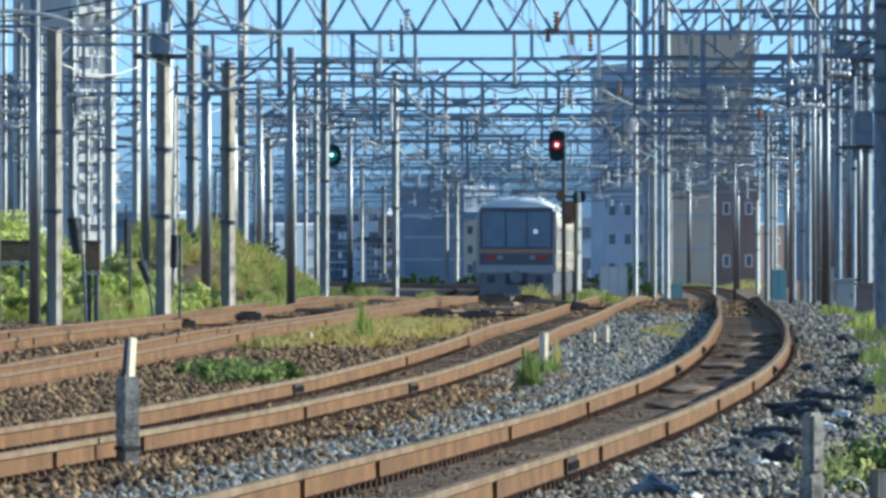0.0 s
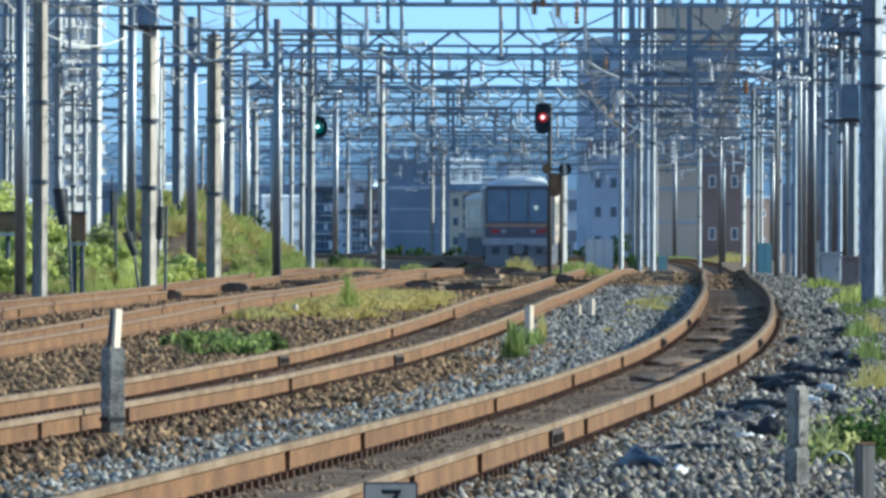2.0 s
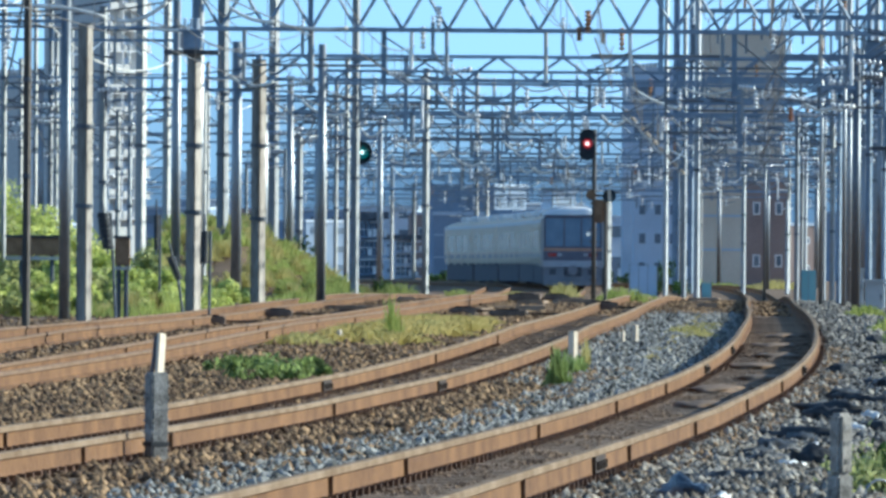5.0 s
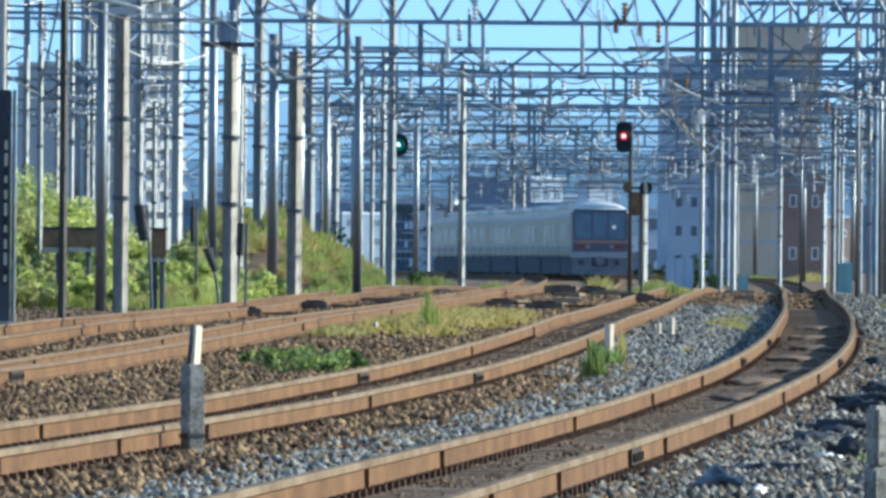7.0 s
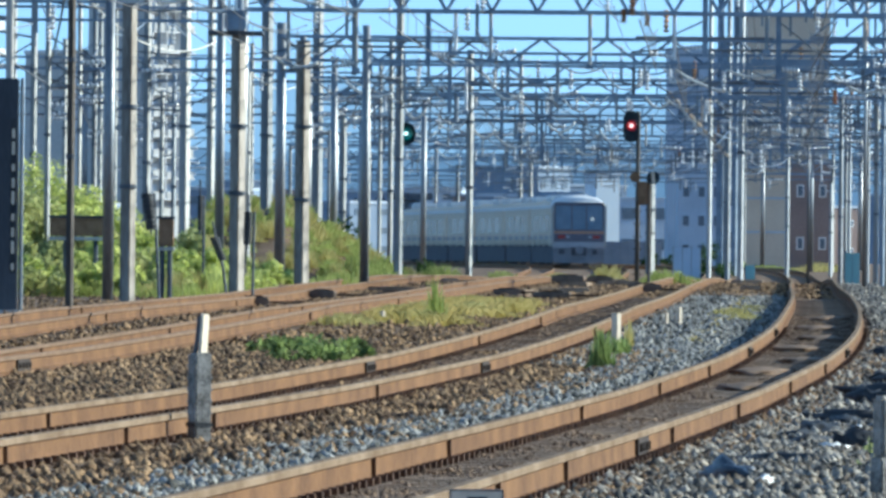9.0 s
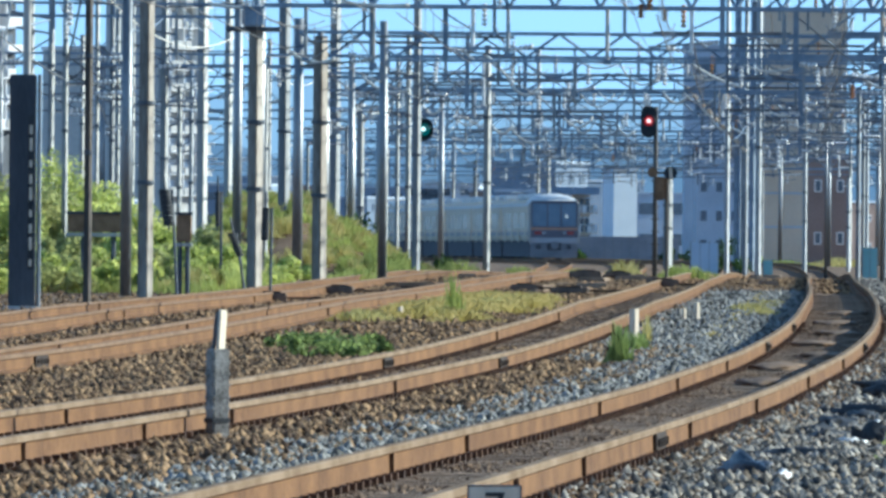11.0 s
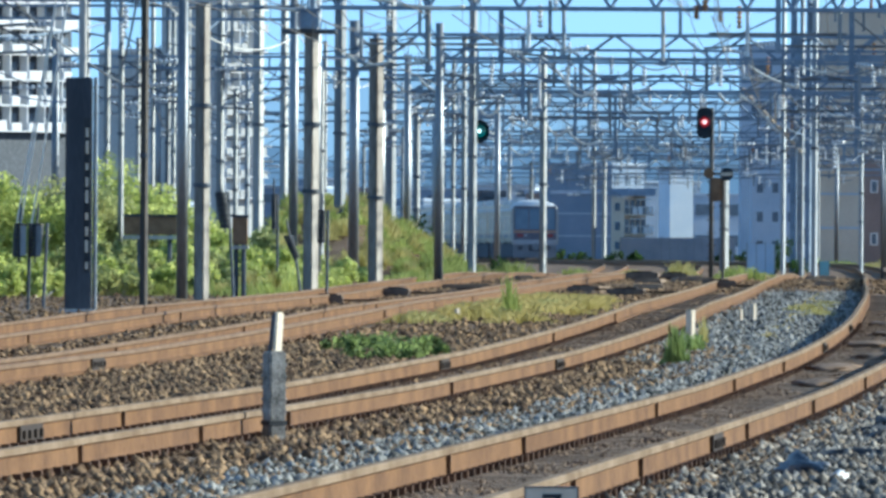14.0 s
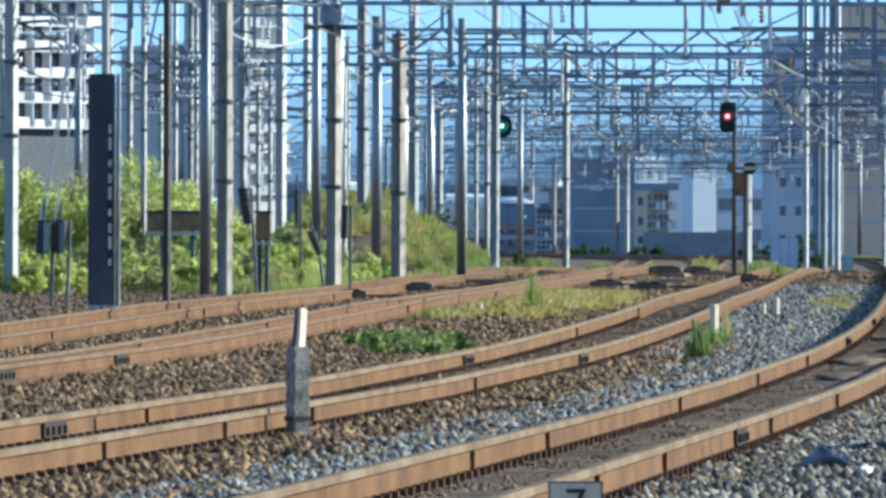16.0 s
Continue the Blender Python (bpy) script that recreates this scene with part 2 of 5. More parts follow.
def on_line(y, off, z=0.0, turn=0.0):
    s = (line_x(y + 1) - line_x(y - 1)) / 2
    c = 1 / math.sqrt(1 + s * s)
    return pose(line_x(y) + off * c, y - off * s * c, gz(y, line_x(y) + off) + z, 0, 0, math.degrees(math.atan(-s)) + turn)


# distances of narrow joints and of bolted plates along each track's two rails
JOINTS = (((52.4, 57.6, 70.6, 82.5, 93.0), (47.0, 52.0, 62.5, 72.5, 84.0, 95.0)),
          ((65.2, 76.0, 112.0, 131.0), (60.3, 54.2, 65.8, 80.0, 120.0)),
          ((104.0, 121.0, 150.0), (112.0, 133.0, 160.0)),
          ((120.0, 148.0), (116.0, 139.0, 170.0)))
PLATES = (((106.0, 121.8), (59.0, 105.8)), ((60.2, 93.2), (94.0,)), ((), (83.2, 92.2)), ((), ()))


def tracks():
    sl = mesh_of("sleeper", block(-1.0, 1.0, -0.11, 0.11, -0.10, SLEEPER_Z, 0.012), SLEEPER)
    cl = bmesh.new()
    block(-0.10, -0.05, -0.035, 0.035, 0, 0.045, 0, cl)
    block(0.05, 0.10, -0.035, 0.035, 0, 0.045, 0, cl)
    cl = mesh_of("fastening", cl, CLIP)
    jb = block(0.006, 0.036, -0.022, 0.022, 0.014, 0.149, 0.004)
    block(-0.036, -0.006, -0.022, 0.022, 0.014, 0.149, 0.004, jb)
    jb = mesh_of("joint_bar", jb, JOINT)
    # two bars bolted across a joint
    fp = bmesh.new()
    for k in (-1, 1):
        block(k * 0.010, k * 0.036, -0.55, 0.55, 0.02, 0.145, 0.004, fp)
        for j in range(4):
            y = -0.42 + 0.28 * j
            block(k * 0.036, k * 0.056, y - 0.03, y + 0.03, 0.055, 0.11, 0, fp)
    fp = mesh_of("fishplate", fp, JOINTBLACK)
    for i, (name, off) in enumerate(TRACKS.items()):
        t = thing(name, Matrix(), "rusted railway track on old ballast", "railway track", kind="structure")
        for side in (-0.5665, 0.5665):
            rail(off + side, t, head=RAILTOP if i < 2 else DULLTOP)
        first = 36 if i < 2 else 80
        y, n = first, 0
        while n < 290:
            piece("sleeper", sl, t, on_line(y, off))
            if y < 130 and i < 2:
                for side in (-0.5665, 0.5665):
                    piece("fastening", cl, t, on_line(y, off + side, SLEEPER_Z))
            y += 0.42 if y < 120 else 0.8
            n += 1
        for side in (-0.5665, 0.5665):
            for y in JOINTS[i][side > 0]:
                piece("joint_bar", jb, t, on_line(y, off + side, SLEEPER_Z))
            for y in PLATES[i][side > 0]:
                piece("fishplate", fp, t, on_line(y, off + side, SLEEPER_Z))


tracks()


# ---- poles ----
def insulator(bm, a, b, r=0.07, n=5):
    """A string of sheds from a to b."""
    a, b = Vector(a), Vector(b)
    pts, rr = [], []
    for i in range(n):
        for f, q in ((0.1, 0.4), (0.45, 1.0), (0.55, 1.0), (0.9, 0.4)):
            pts.append(a.lerp(b, (i + f) / n))
            rr.append(r * q)
    return tube(pts, rr, 8, bm)


POLES = []


def pole(x, y, w, h, material=PALEPOLE, label="weathered square catenary pole beside the tracks", bands=2, arms=0, square=True):
    """A round tapering pole with steel bands, and arms with insulators."""
    t = thing("catenary_pole", pose(x, y, gz(y, x)), label, "pole", "poles beside the tracks")
    r = max(w / 2, 0.05)
    if square:
        r *= 1.07
        bm = tube([(0, 0, -0.1), (0, 0, h)], [r, r * 0.95], 4)
        bmesh.ops.rotate(bm, verts=bm.verts, cent=(0, 0, 0), matrix=Matrix.Rotation(radians(11 + random.uniform(-4, 5)), 3, 'Z'))
        bmesh.ops.bevel(bm, geom=[e for e in bm.edges if abs(e.verts[0].co.z - e.verts[1].co.z) > 1], offset=r * 0.12, segments=2, affect='EDGES')
        part("shaft", bm, material, t)
        part("cap", tube([(0, 0, h), (0, 0, h + 0.03)], r, 8), DARKSTEEL, t)
    else:
        part("shaft", tube([(0, 0, -0.1), (0, 0, h * 0.5), (0, 0, h)], [r, r * 0.92, r * 0.82], 14), material, t, smooth=True)
    POLES.append((x, y, h))
    for i in range(bands):
        z = h * (0.35 + 0.5 * (i + 0.5 * random.random()) / bands)
        part("band", tube([(0, 0, z), (0, 0, z + 0.08)], r * 1.08, 14), DARKSTEEL, t)
    for i in range(arms):
        z = min(h - 0.2, 5.0 + 0.55 * i + random.random() * 0.5)
        s = random.choice((-1, 1))
        reach = 0.9 + 1.3 * random.random()
        arm = part("arm", tube([(0, 0, z), (s * reach, 0, z + 0.1 * random.random())], 0.035, 6), STEEL, t, "horizontal steel bracket arm")
        part("stay", tube([(0, 0, z + 0.7), (s * reach * 0.8, 0, z + 0.05)], 0.022, 5), DARKSTEEL, arm)
        part("insulator", insulator(None, (s * reach * 0.55, 0, z + 0.02), (s * reach, 0, z + 0.05)), PORCELAIN, arm, "white porcelain insulator")
    return t


# x, y, width, height
LEFT_POLES = [(-7.78, 180.9, 0.317, 5.99), (-6.04, 195.3, 0.342, 6.13), (-5.27, 221.7, 0.374, 6.1), (-10.75, 485.9, 0.607, 17.37), (-7.96, 286.9, 0.394, 10.61)]
LEFT_FAR_POLES = [(-10.74, 262, 0.246, 8.46), (-10.12, 275, 0.344, 9.87), (-9.84, 290, 0.272, 10.36), (-14.04, 300, 0.188, 9.93), (-11.67, 260, 0.146, 8.73), (-11.01, 280, 0.158, 5.83),
                  (-7.74, 260, 0.163, 5.97), (-6.35, 330, 0.268, 6.09), (-5.25, 310, 0.174, 7.72), (-5.47, 360, 0.18, 8.82), (-4.2, 300, 0.188, 8.06), (-3.55, 272, 0.255, 10.12)]
MIDDLE_POLES = [(-4.59, 700, 0.35, 7.6), (-1.57, 298.7, 0.243, 7.65), (0.26, 700, 0.35, 16.35), (1.08, 720, 0.405, 9.14), (-6.21, 690, 0.302, 9.66)]
RIGHT_POLES = [(10.78, 468.6, 0.293, 9.17), (11.9, 397.6, 0.199, 5.91), (10.7, 298.7, 0.168, 6.35), (14.6, 420, 0.184, 4.36), (12.63, 325.4, 0.163, 7.64), (13.54, 340.6, 0.213, 8.6), (12.92, 311.4, 0.253, 11.45),
               (37.61, 874.7, 0.437, 24.05), (16.74, 375.7, 0.305, 13.62), (11.03, 235.0, 0.264, 8.88), (9.72, 199.2, 0.224, 7.72), (7.03, 330, 0.186, 12.07), (8.17, 330, 0.247, 12.07), (8.41, 360, 0.203, 13.09)]
# seen as the view swings left
FAR_LEFT_POLES = [(-12.67, 190, 0.309, 7.42), (-13.39, 250, 0.188, 9.38), (-11.96, 230, 0.158, 8.72), (-15.61, 280, 0.175, 10.38), (-12.61, 260, 0.146, 9.71), (-14.32, 310, 0.174, 9.07), (-14.69, 330, 0.165, 10.01),
                  (-17.61, 260, 0.146, 9.71), (-14.75, 210, 0.158, 8.07), (-16.54, 330, 0.186, 8.77)]
for row in FAR_LEFT_POLES:
    pole(*row, arms=2)
pole(*(-8.25, 167.0, 0.157, 6.67), DARKPOLE, "slim dark pole standing before the scrub")
pole(*(6.37, 430, 0.457, 4.45), PALEPOLE, "thick pale post beside the line")
# further rows of poles down the line, at its two sides
for i in range(14):
    y = 300 + 26 * i
    left, right = -(0.0165 + 0.0043 * (i * 5 % 7)) * y, max((0.0245 + 0.0041 * (i * 3 % 6)) * y, line_x(y, 10.3) + 0.5 * (i % 4))
    pole(left, y, 0.18, 6.2 + 1.5 * (i % 3), STEEL if i % 2 else PALEPOLE, "slender square pole further down the line", arms=3)
    pole(right, y, 0.17, 6.6 + 1.2 * (i % 3), STEEL if i % 2 else PALEPOLE, "slender square pole further down the line", arms=3)
for row in LEFT_POLES:
    pole(*row, BROWNPOST if row[1] < 260 else PALEPOLE, "brown-stained square catenary pole standing in scrub")
for row in LEFT_FAR_POLES + MIDDLE_POLES:
    pole(*row, arms=2 if row[3] > 6 else 0)
for row in RIGHT_POLES:
    pole(*row, STEEL, "grey steel catenary pole beside the track", arms=3 if row[3] > 5.5 else 0)


# ---- gantries ----
def strut(a, b, w, name, material, parent):
    """A square bar from a to b."""
    a, b = Vector(a), Vector(b)
    bm = tube([a, b], w * 0.7071, 4)
    return part(name, bm, material, parent)


def gantry(y, xl, xr, zb, deep, step, label="grey lattice gantry over the tracks"):
    t = thing("catenary_gantry", pose(0, y, 0), label, "gantry", "gantries over the tracks")
    g = gz(y)
    for z in (zb, zb + deep):
        for dy in (-0.25, 0.25):
            part("chord", block(xl, xr, dy - 0.045, dy + 0.045, g + z - 0.045, g + z + 0.045), GANTRYSTEEL, t)
    n = max(2, round((xr - xl) / step))
    s = (xr - xl) / n
    for i in range(n):
        a, b = xl + i * s, xl + (i + 1) * s
        m = (a + b) / 2
        strut((a, -0.25, g + zb + deep), (m, -0.25, g + zb), 0.055, "brace", GANTRYSTEEL, t)
        strut((m, -0.25, g + zb), (b, -0.25, g + zb + deep), 0.055, "brace", GANTRYSTEEL, t)
    for x in (xl, xr):
        part("leg", tube([(x, 0, g - 0.1), (x, 0, g + zb + deep + 0.4)], [0.16, 0.14], 12), STEEL, t, smooth=True)
    for i, off in enumerate(TRACKS.values()):
        x = line_x(y, off) + (0.9 if i % 2 else -0.9)
        d = 1.0 + 0.5 * ((i * 7 + int(y)) % 3) / 2
        hang = part("drop_post", block(x - 0.06, x + 0.06, -0.06, 0.06, g + zb - d, g + zb + deep * (i % 2)), GANTRYSTEEL, t)
        k = -1 if i % 2 else 1
        part("registration_arm", tube([(x, 0, g + zb - d + 0.25), (x + k * 1.7, 0, g + zb - d + 0.1)], 0.03, 6), STEEL, hang)
        part("registration_arm", tube([(x, 0, g + zb - 0.15), (x + k * 1.5, 0, g + zb - d + 0.15)], 0.022, 6), STEEL, hang)
        part("insulator", insulator(None, (x + k * 0.08, 0, g + zb - d + 0.24), (x + k * 0.5, 0, g + zb - d + 0.21)), PORCELAIN, hang, "white porcelain insulator")
        part("insulator", insulator(None, (x + k * 0.9, 0, g + zb + 0.1), (x + k * 0.9, 0, g + zb - 0.45)), RUSTYBITS if i == 1 else PORCELAIN, t, "insulator hanging under the beam")
        part("cross_pipe", tube([(x - 1.6, 0.3, g + zb - d * 0.55), (x + 1.6, 0.3, g + zb - d * 0.55)], 0.035, 6), STEEL, hang)
    for i in range(9):
        x = xl + (xr - xl) * (i + 0.5 + 0.6 * random.uniform(-1, 1)) / 9
        d = random.uniform(0.5, 1.5)
        h = part("hanger", tube([(x, -0.1, g + zb), (x, -0.1, g + zb - d)], 0.045, 8), (STEEL, CONCRETE, PORCELAIN)[i % 3], t, "pale hanging pipe")
        part("clamp", block(x - 0.09, x + 0.09, -0.2, 0.0, g + zb - d - 0.06, g + zb - d + 0.04), GANTRYSTEEL, h)
        if i % 2:
            part("insulator", insulator(None, (x, -0.1, g + zb - d * 0.9), (x + random.choice((-0.6, 0.6)), -0.1, g + zb - d * 0.8), 0.06, 5), PORCELAIN, h)
    for i in range(5):
        x = xl + (xr - xl) * (i + 0.5) / 5
        part("top_post", block(x - 0.05, x + 0.05, -0.05, 0.05, g + zb + deep, g + zb + deep + 0.7 + 0.3 * (i % 2)), STEEL, t)
        part("insulator", insulator(None, (x, 0, g + zb + deep + 0.7), (x, 0, g + zb + deep + 1.2), 0.06, 4), PORCELAIN, t)
    return t


GANTRY_Y = (209, 266, 314, 368, 425, 480, 540, 620)
for i, y in enumerate(GANTRY_Y):
    gantry(y, min(line_x(y) - 5.2, -(0.0172 + 0.003 * (i * 3 % 4)) * y), max(line_x(y) + 11.6, (0.030 + 0.004 * (i * 2 % 5)) * y), 6.5, (0.9, 0.7, 0.6)[i % 3], 1.05 if i == 0 else 1.9)


def cross_beam(y, xl, xr, z, n):
    """A light beam of two bars with ties, hangers and insulators."""
    t = thing("cross_beam", pose(0, y, gz(y)), "light steel cross beam with hangers and insulators", "gantry", "cross beams over the tracks")
    for dz in (0.0, 0.32):
        part("bar", block(xl, xr, -0.035, 0.035, z + dz - 0.035, z + dz + 0.035), GANTRYSTEEL, t)
    for i in range(n + 1):
        x = xl + (xr - xl) * i / n
        part("tie", block(x - 0.025, x + 0.025, -0.03, 0.03, z, z + 0.32), GANTRYSTEEL, t)
        if i % 2:
            h = part("hanger", block(x - 0.04, x + 0.04, -0.04, 0.04, z - 0.5 - 0.5 * random.random(), z), STEEL, t)
            part("insulator", insulator(None, (x + 0.35, 0, z - 0.06), (x + 0.35, 0, z - 0.6), 0.07, 5), PORCELAIN, t, "white porcelain insulator")
            part("arm", tube([(x, 0, z - 0.45), (x + random.choice((-1, 1)) * 0.9, 0, z - 0.3)], 0.03, 6), STEEL, h)
    for x in (xl, xr):
        part("leg", tube([(x, 0, -0.1), (x, 0, z + 1.0)], [0.12, 0.1], 12), STEEL, t, smooth=True)


for i, y in enumerate((232, 290, 342, 396, 452, 510, 575, 650)):
    cross_beam(y, -(0.0168 + 0.0035 * (i * 5 % 4)) * y, max((0.0272 + 0.0047 * (i * 3 % 5)) * y, line_x(y, 10.3) + 0.6 * (i % 3)), 5.7 + 0.35 * (i % 3), 14)
for i, y in enumerate((188, 225, 262, 300, 350)):
    cross_beam(y, line_x(y, -16.0), line_x(y, -6.4) - 0.3, 6.1 + 0.5 * (i % 2), 6)
    cross_beam(y + 40, line_x(y + 40, 11.9), line_x(y + 40, 17.5), 5.8 + 0.5 * (i % 3), 4)


def side_beam(y, x0, x1, z):
    """A beam between the right-hand poles."""
    t = thing("side_beam", pose(0, y, 0), "blue-grey steel beam between poles at the side", "gantry", "beams between the side poles")
    part("bar", block(x0, x1, -0.06, 0.06, z - 0.06, z + 0.06), GANTRYSTEEL, t)
    n = 5
    for i in range(n):
        x = x0 + (x1 - x0) * (i + 0.5) / n
        part("hanger", block(x - 0.03, x + 0.03, -0.04, 0.04, z - 0.3 - 0.25 * (i % 3), z), STEEL, t)
        part("insulator", insulator(None, (x + 0.2, 0, z + 0.06), (x + 0.2, 0, z + 0.42), 0.06, 4), PORCELAIN if i != 1 or z < 6 else RUSTYBITS, t)
        strut((x - 0.4, 0.05, z), (x + 0.3, 0.05, z + 0.55), 0.04, "brace", GANTRYSTEEL, t)
    part("rail", block(x0, x1, 0.02, 0.08, z + 0.52, z + 0.58), GANTRYSTEEL, t)
    for x in (x1,):
        part("leg", tube([(x, 0, gz(y) - 0.1), (x, 0, z + 0.9)], [0.06, 0.05], 12), STEEL, t, smooth=True)


side_beam(236, 5.99, 9.68, 7.65)
side_beam(228, 7.35, 11.41, 6.84)
side_beam(262, 6.73, 10.91, 7)
side_beam(222, 7.85, 11.32, 7.66)
side_beam(250, 6.27, 9.62, 8.62)
side_beam(300, 9.49, 14.18, 6.6)
side_beam(330, 7.55, 13.12, 7.64)
side_beam(245, 9.13, 12.34, 6.33)
side_beam(380, 8.69, 12.26, 7.05)
side_beam(350, 10.19, 15.22, 6.38)
for x, y, w in ((7.36, 150, 0.36), (7.28, 140, 0.35)):
    pole(x, y, w, 9.5, STOUTPOLE, "stout blue-grey steel pole with dark bands", bands=7)
DARK_POLES = [(9.42, 420, 0.341, 15.13), (10.13, 420, 0.289, 15.13), (10.12, 250, 0.141, 9.38), (10.59, 250, 0.125, 9.38), (10.28, 235, 0.176, 8.88), (10.46, 230, 0.129, 8.72), (10.32, 215, 0.161, 8.23)]
for row in DARK_POLES:
    pole(*row, GANTRYSTEEL, "dark blue-grey steel pole beside the track", arms=2)


def transformer(x0, x1, z0, z1, y, label):
    t = thing("transformer_box", pose((x0 + x1) / 2, y, 0), label, "transformer", "boxes on the poles")
    w = (x1 - x0) / 2
    part("case", block(-w, w, -0.3, 0.3, z0, z1, 0.04), GANTRYSTEEL, t)
    part("lid", block(-w - 0.03, w + 0.03, -0.33, 0.33, z1, z1 + 0.05), GANTRYSTEEL, t)
    for i in range(3):
        part("bushing", insulator(None, (-w * 0.6 + w * 0.6 * i, 0, z1 + 0.05), (-w * 0.6 + w * 0.6 * i, 0, z1 + 0.3), 0.05, 4), PORCELAIN, t)
    part("bracket", block(-w - 0.35, w + 0.35, -0.05, 1.3, z0 - 0.08, z0), DARKSTEEL, t)


transformer(*(9.9, 10.82, 6.83, 7.2, 229), "dark grey transformer box on a pole")
transformer(*(10.42, 10.89, 4.6, 5.43, 229), "tall blue-grey box on a pole")
transformer(*(-6.34, -5.87, 6.09, 6.48, 195), "dark brown transformer box on a pole")


# ---- ballast ----
def stones(name, n, place, size, material, label):
    """Loose stones: each a jittered eight-sided lump."""
    rng = np.random.default_rng(len(name) + n)
    xy, z = place(rng, n)
    n = len(xy)
    dirs = np.array([(1, 0, 0), (-1, 0, 0), (0, 1, 0), (0, -1, 0), (0, 0, 1), (0, 0, -1)], float)
    tri = np.array([(0, 2, 4), (2, 1, 4), (1, 3, 4), (3, 0, 4), (2, 0, 5), (1, 2, 5), (3, 1, 5), (0, 3, 5)])
    r = rng.uniform(size[0], size[1], (n, 1, 1))
    v = dirs[None] * r * rng.uniform(0.55, 1.3, (n, 6, 1)) + rng.normal(0, 0.22, (n, 6, 3)) * r
    a = rng.uniform(0, 6.283, n)
    c, s = np.cos(a)[:, None], np.sin(a)[:, None]
    x, y = v[:, :, 0] * c - v[:, :, 1] * s, v[:, :, 0] * s + v[:, :, 1] * c
    w = np.stack([x + xy[:, :1], y + xy[:, 1:], v[:, :, 2] * 0.85 + z[:, None]], 2)
    f = tri[None] + 6 * np.arange(n)[:, None, None]
    ob = new(name, fast_mesh(name, w.reshape(-1, 3), f.reshape(-1, 3), material))
    return tagged(ob, label, "ballast", kind="stuff")


LX = np.array([line_x(y) for y in range(0, 321)])


def strip(y0, y1, o0, o1, gap=True, power=1.0, lift=0.0):
    """Stones strewn between two offsets from the line; none on the rails, few between them."""
    def place(rng, n):
        y = y0 + (y1 - y0) * rng.uniform(0, 1, n) ** power
        o = rng.uniform(o0, o1, n)
        keep = np.ones(n, bool)
        inside = np.zeros(n, bool)
        for t in TRACKS.values():
            keep &= np.abs(np.abs(o - t) - 0.5665) > 0.13
            inside |= np.abs(o - t) < 0.5
        keep &= ~inside | (rng.uniform(0, 1, n) < 0.25)
        y, o, inside = y[keep], o[keep], inside[keep]
        x = np.interp(y, np.arange(0, 321), LX) + o
        z = np.interp(y, RISE_Y, RISE_Z) + rng.uniform(-0.02, 0.03, len(y)) * ~inside + lift
        z -= np.interp(y, DROP_Y, DROP) * np.clip((0.4 - o) / 1.6, 0, 1)
        z += 0.05 * np.array([max(0, noise.noise((p * 1.3, q * 0.5, 2))) for p, q in zip(x, y)])
        return np.stack([x, y], 1), z
    return place


PALEGRAVEL = mat("pale_beige_gravel", (0.11, 0.088, 0.066), (0.36, 0.31, 0.245), 0.9, scale=3, fine=40, bump=0.3, island=1.1)
stones("brown_ballast", 85000, strip(44, 110, -1.0, 6.65, power=1.25), (0.018, 0.06), BALLAST, "rust-stained brown ballast stones")
stones("far_brown_ballast", 30000, strip(105, 240, -4.5, 5.5, power=1.3), (0.02, 0.055), BALLAST, "rust-stained brown ballast stones further off")
stones("grey_ballast", 30000, strip(40, 115, 6.15, 7.45, power=1.2), (0.018, 0.056), GREY_BALLAST, "clean pale grey ballast between two tracks")
stones("far_grey_ballast", 20000, strip(100, 210, 5.3, 7.45, power=1.3), (0.018, 0.055), GREY_BALLAST, "pale grey ballast further along between two tracks")
stones("rusty_edge_ballast", 7000, strip(42, 130, 8.72, 9.15, power=1.3), (0.014, 0.04), BALLAST, "rust-stained stones beside the outer rail")
stones("shoulder_ballast", 30000, strip(40, 150, 8.75, 11.5, power=1.3), (0.018, 0.055), DARK_BALLAST, "grey ballast on the outer shoulder")

stones("shoulder_gravel", 9000, strip(40, 70, 8.9, 11.2, power=1.2), (0.016, 0.05), PALEGRAVEL, "pale beige stones strewn on the outer shoulder")
stones("far_shoulder_ballast", 26000, strip(135, 315, 8.75, 15.5, power=1.4), (0.03, 0.085), DARK_BALLAST, "grey stones on the outer side further off")
stones("verge_stones", 15000, strip(90, 235, -14.0, -0.9, power=1.2), (0.02, 0.06), BALLAST, "brown earth and stones before the scrub")
stones("far_track_stones", 22000, strip(200, 318, -4.5, 8.7, power=1.3), (0.03, 0.085), BALLAST, "brown stones far down the tracks")


def bed(y0, y1, off):
    """Dirt and fine stones over the sleepers between one pair of rails."""
    def place(rng, n):
        y = y0 + (y1 - y0) * rng.uniform(0, 1, n) ** 1.3
        o = off + rng.uniform(-0.47, 0.47, n)
        x = np.interp(y, np.arange(0, 321), LX) + o
        hump = np.array([noise.noise((p * 2.2, q * 0.6, 5)) for p, q in zip(x, y)])
        keep = hump > -0.15
        z = np.interp(y, RISE_Y, RISE_Z) + SLEEPER_Z - 0.008 + 0.03 * np.maximum(hump, 0)
        return np.stack([x, y], 1)[keep], z[keep]
    return place


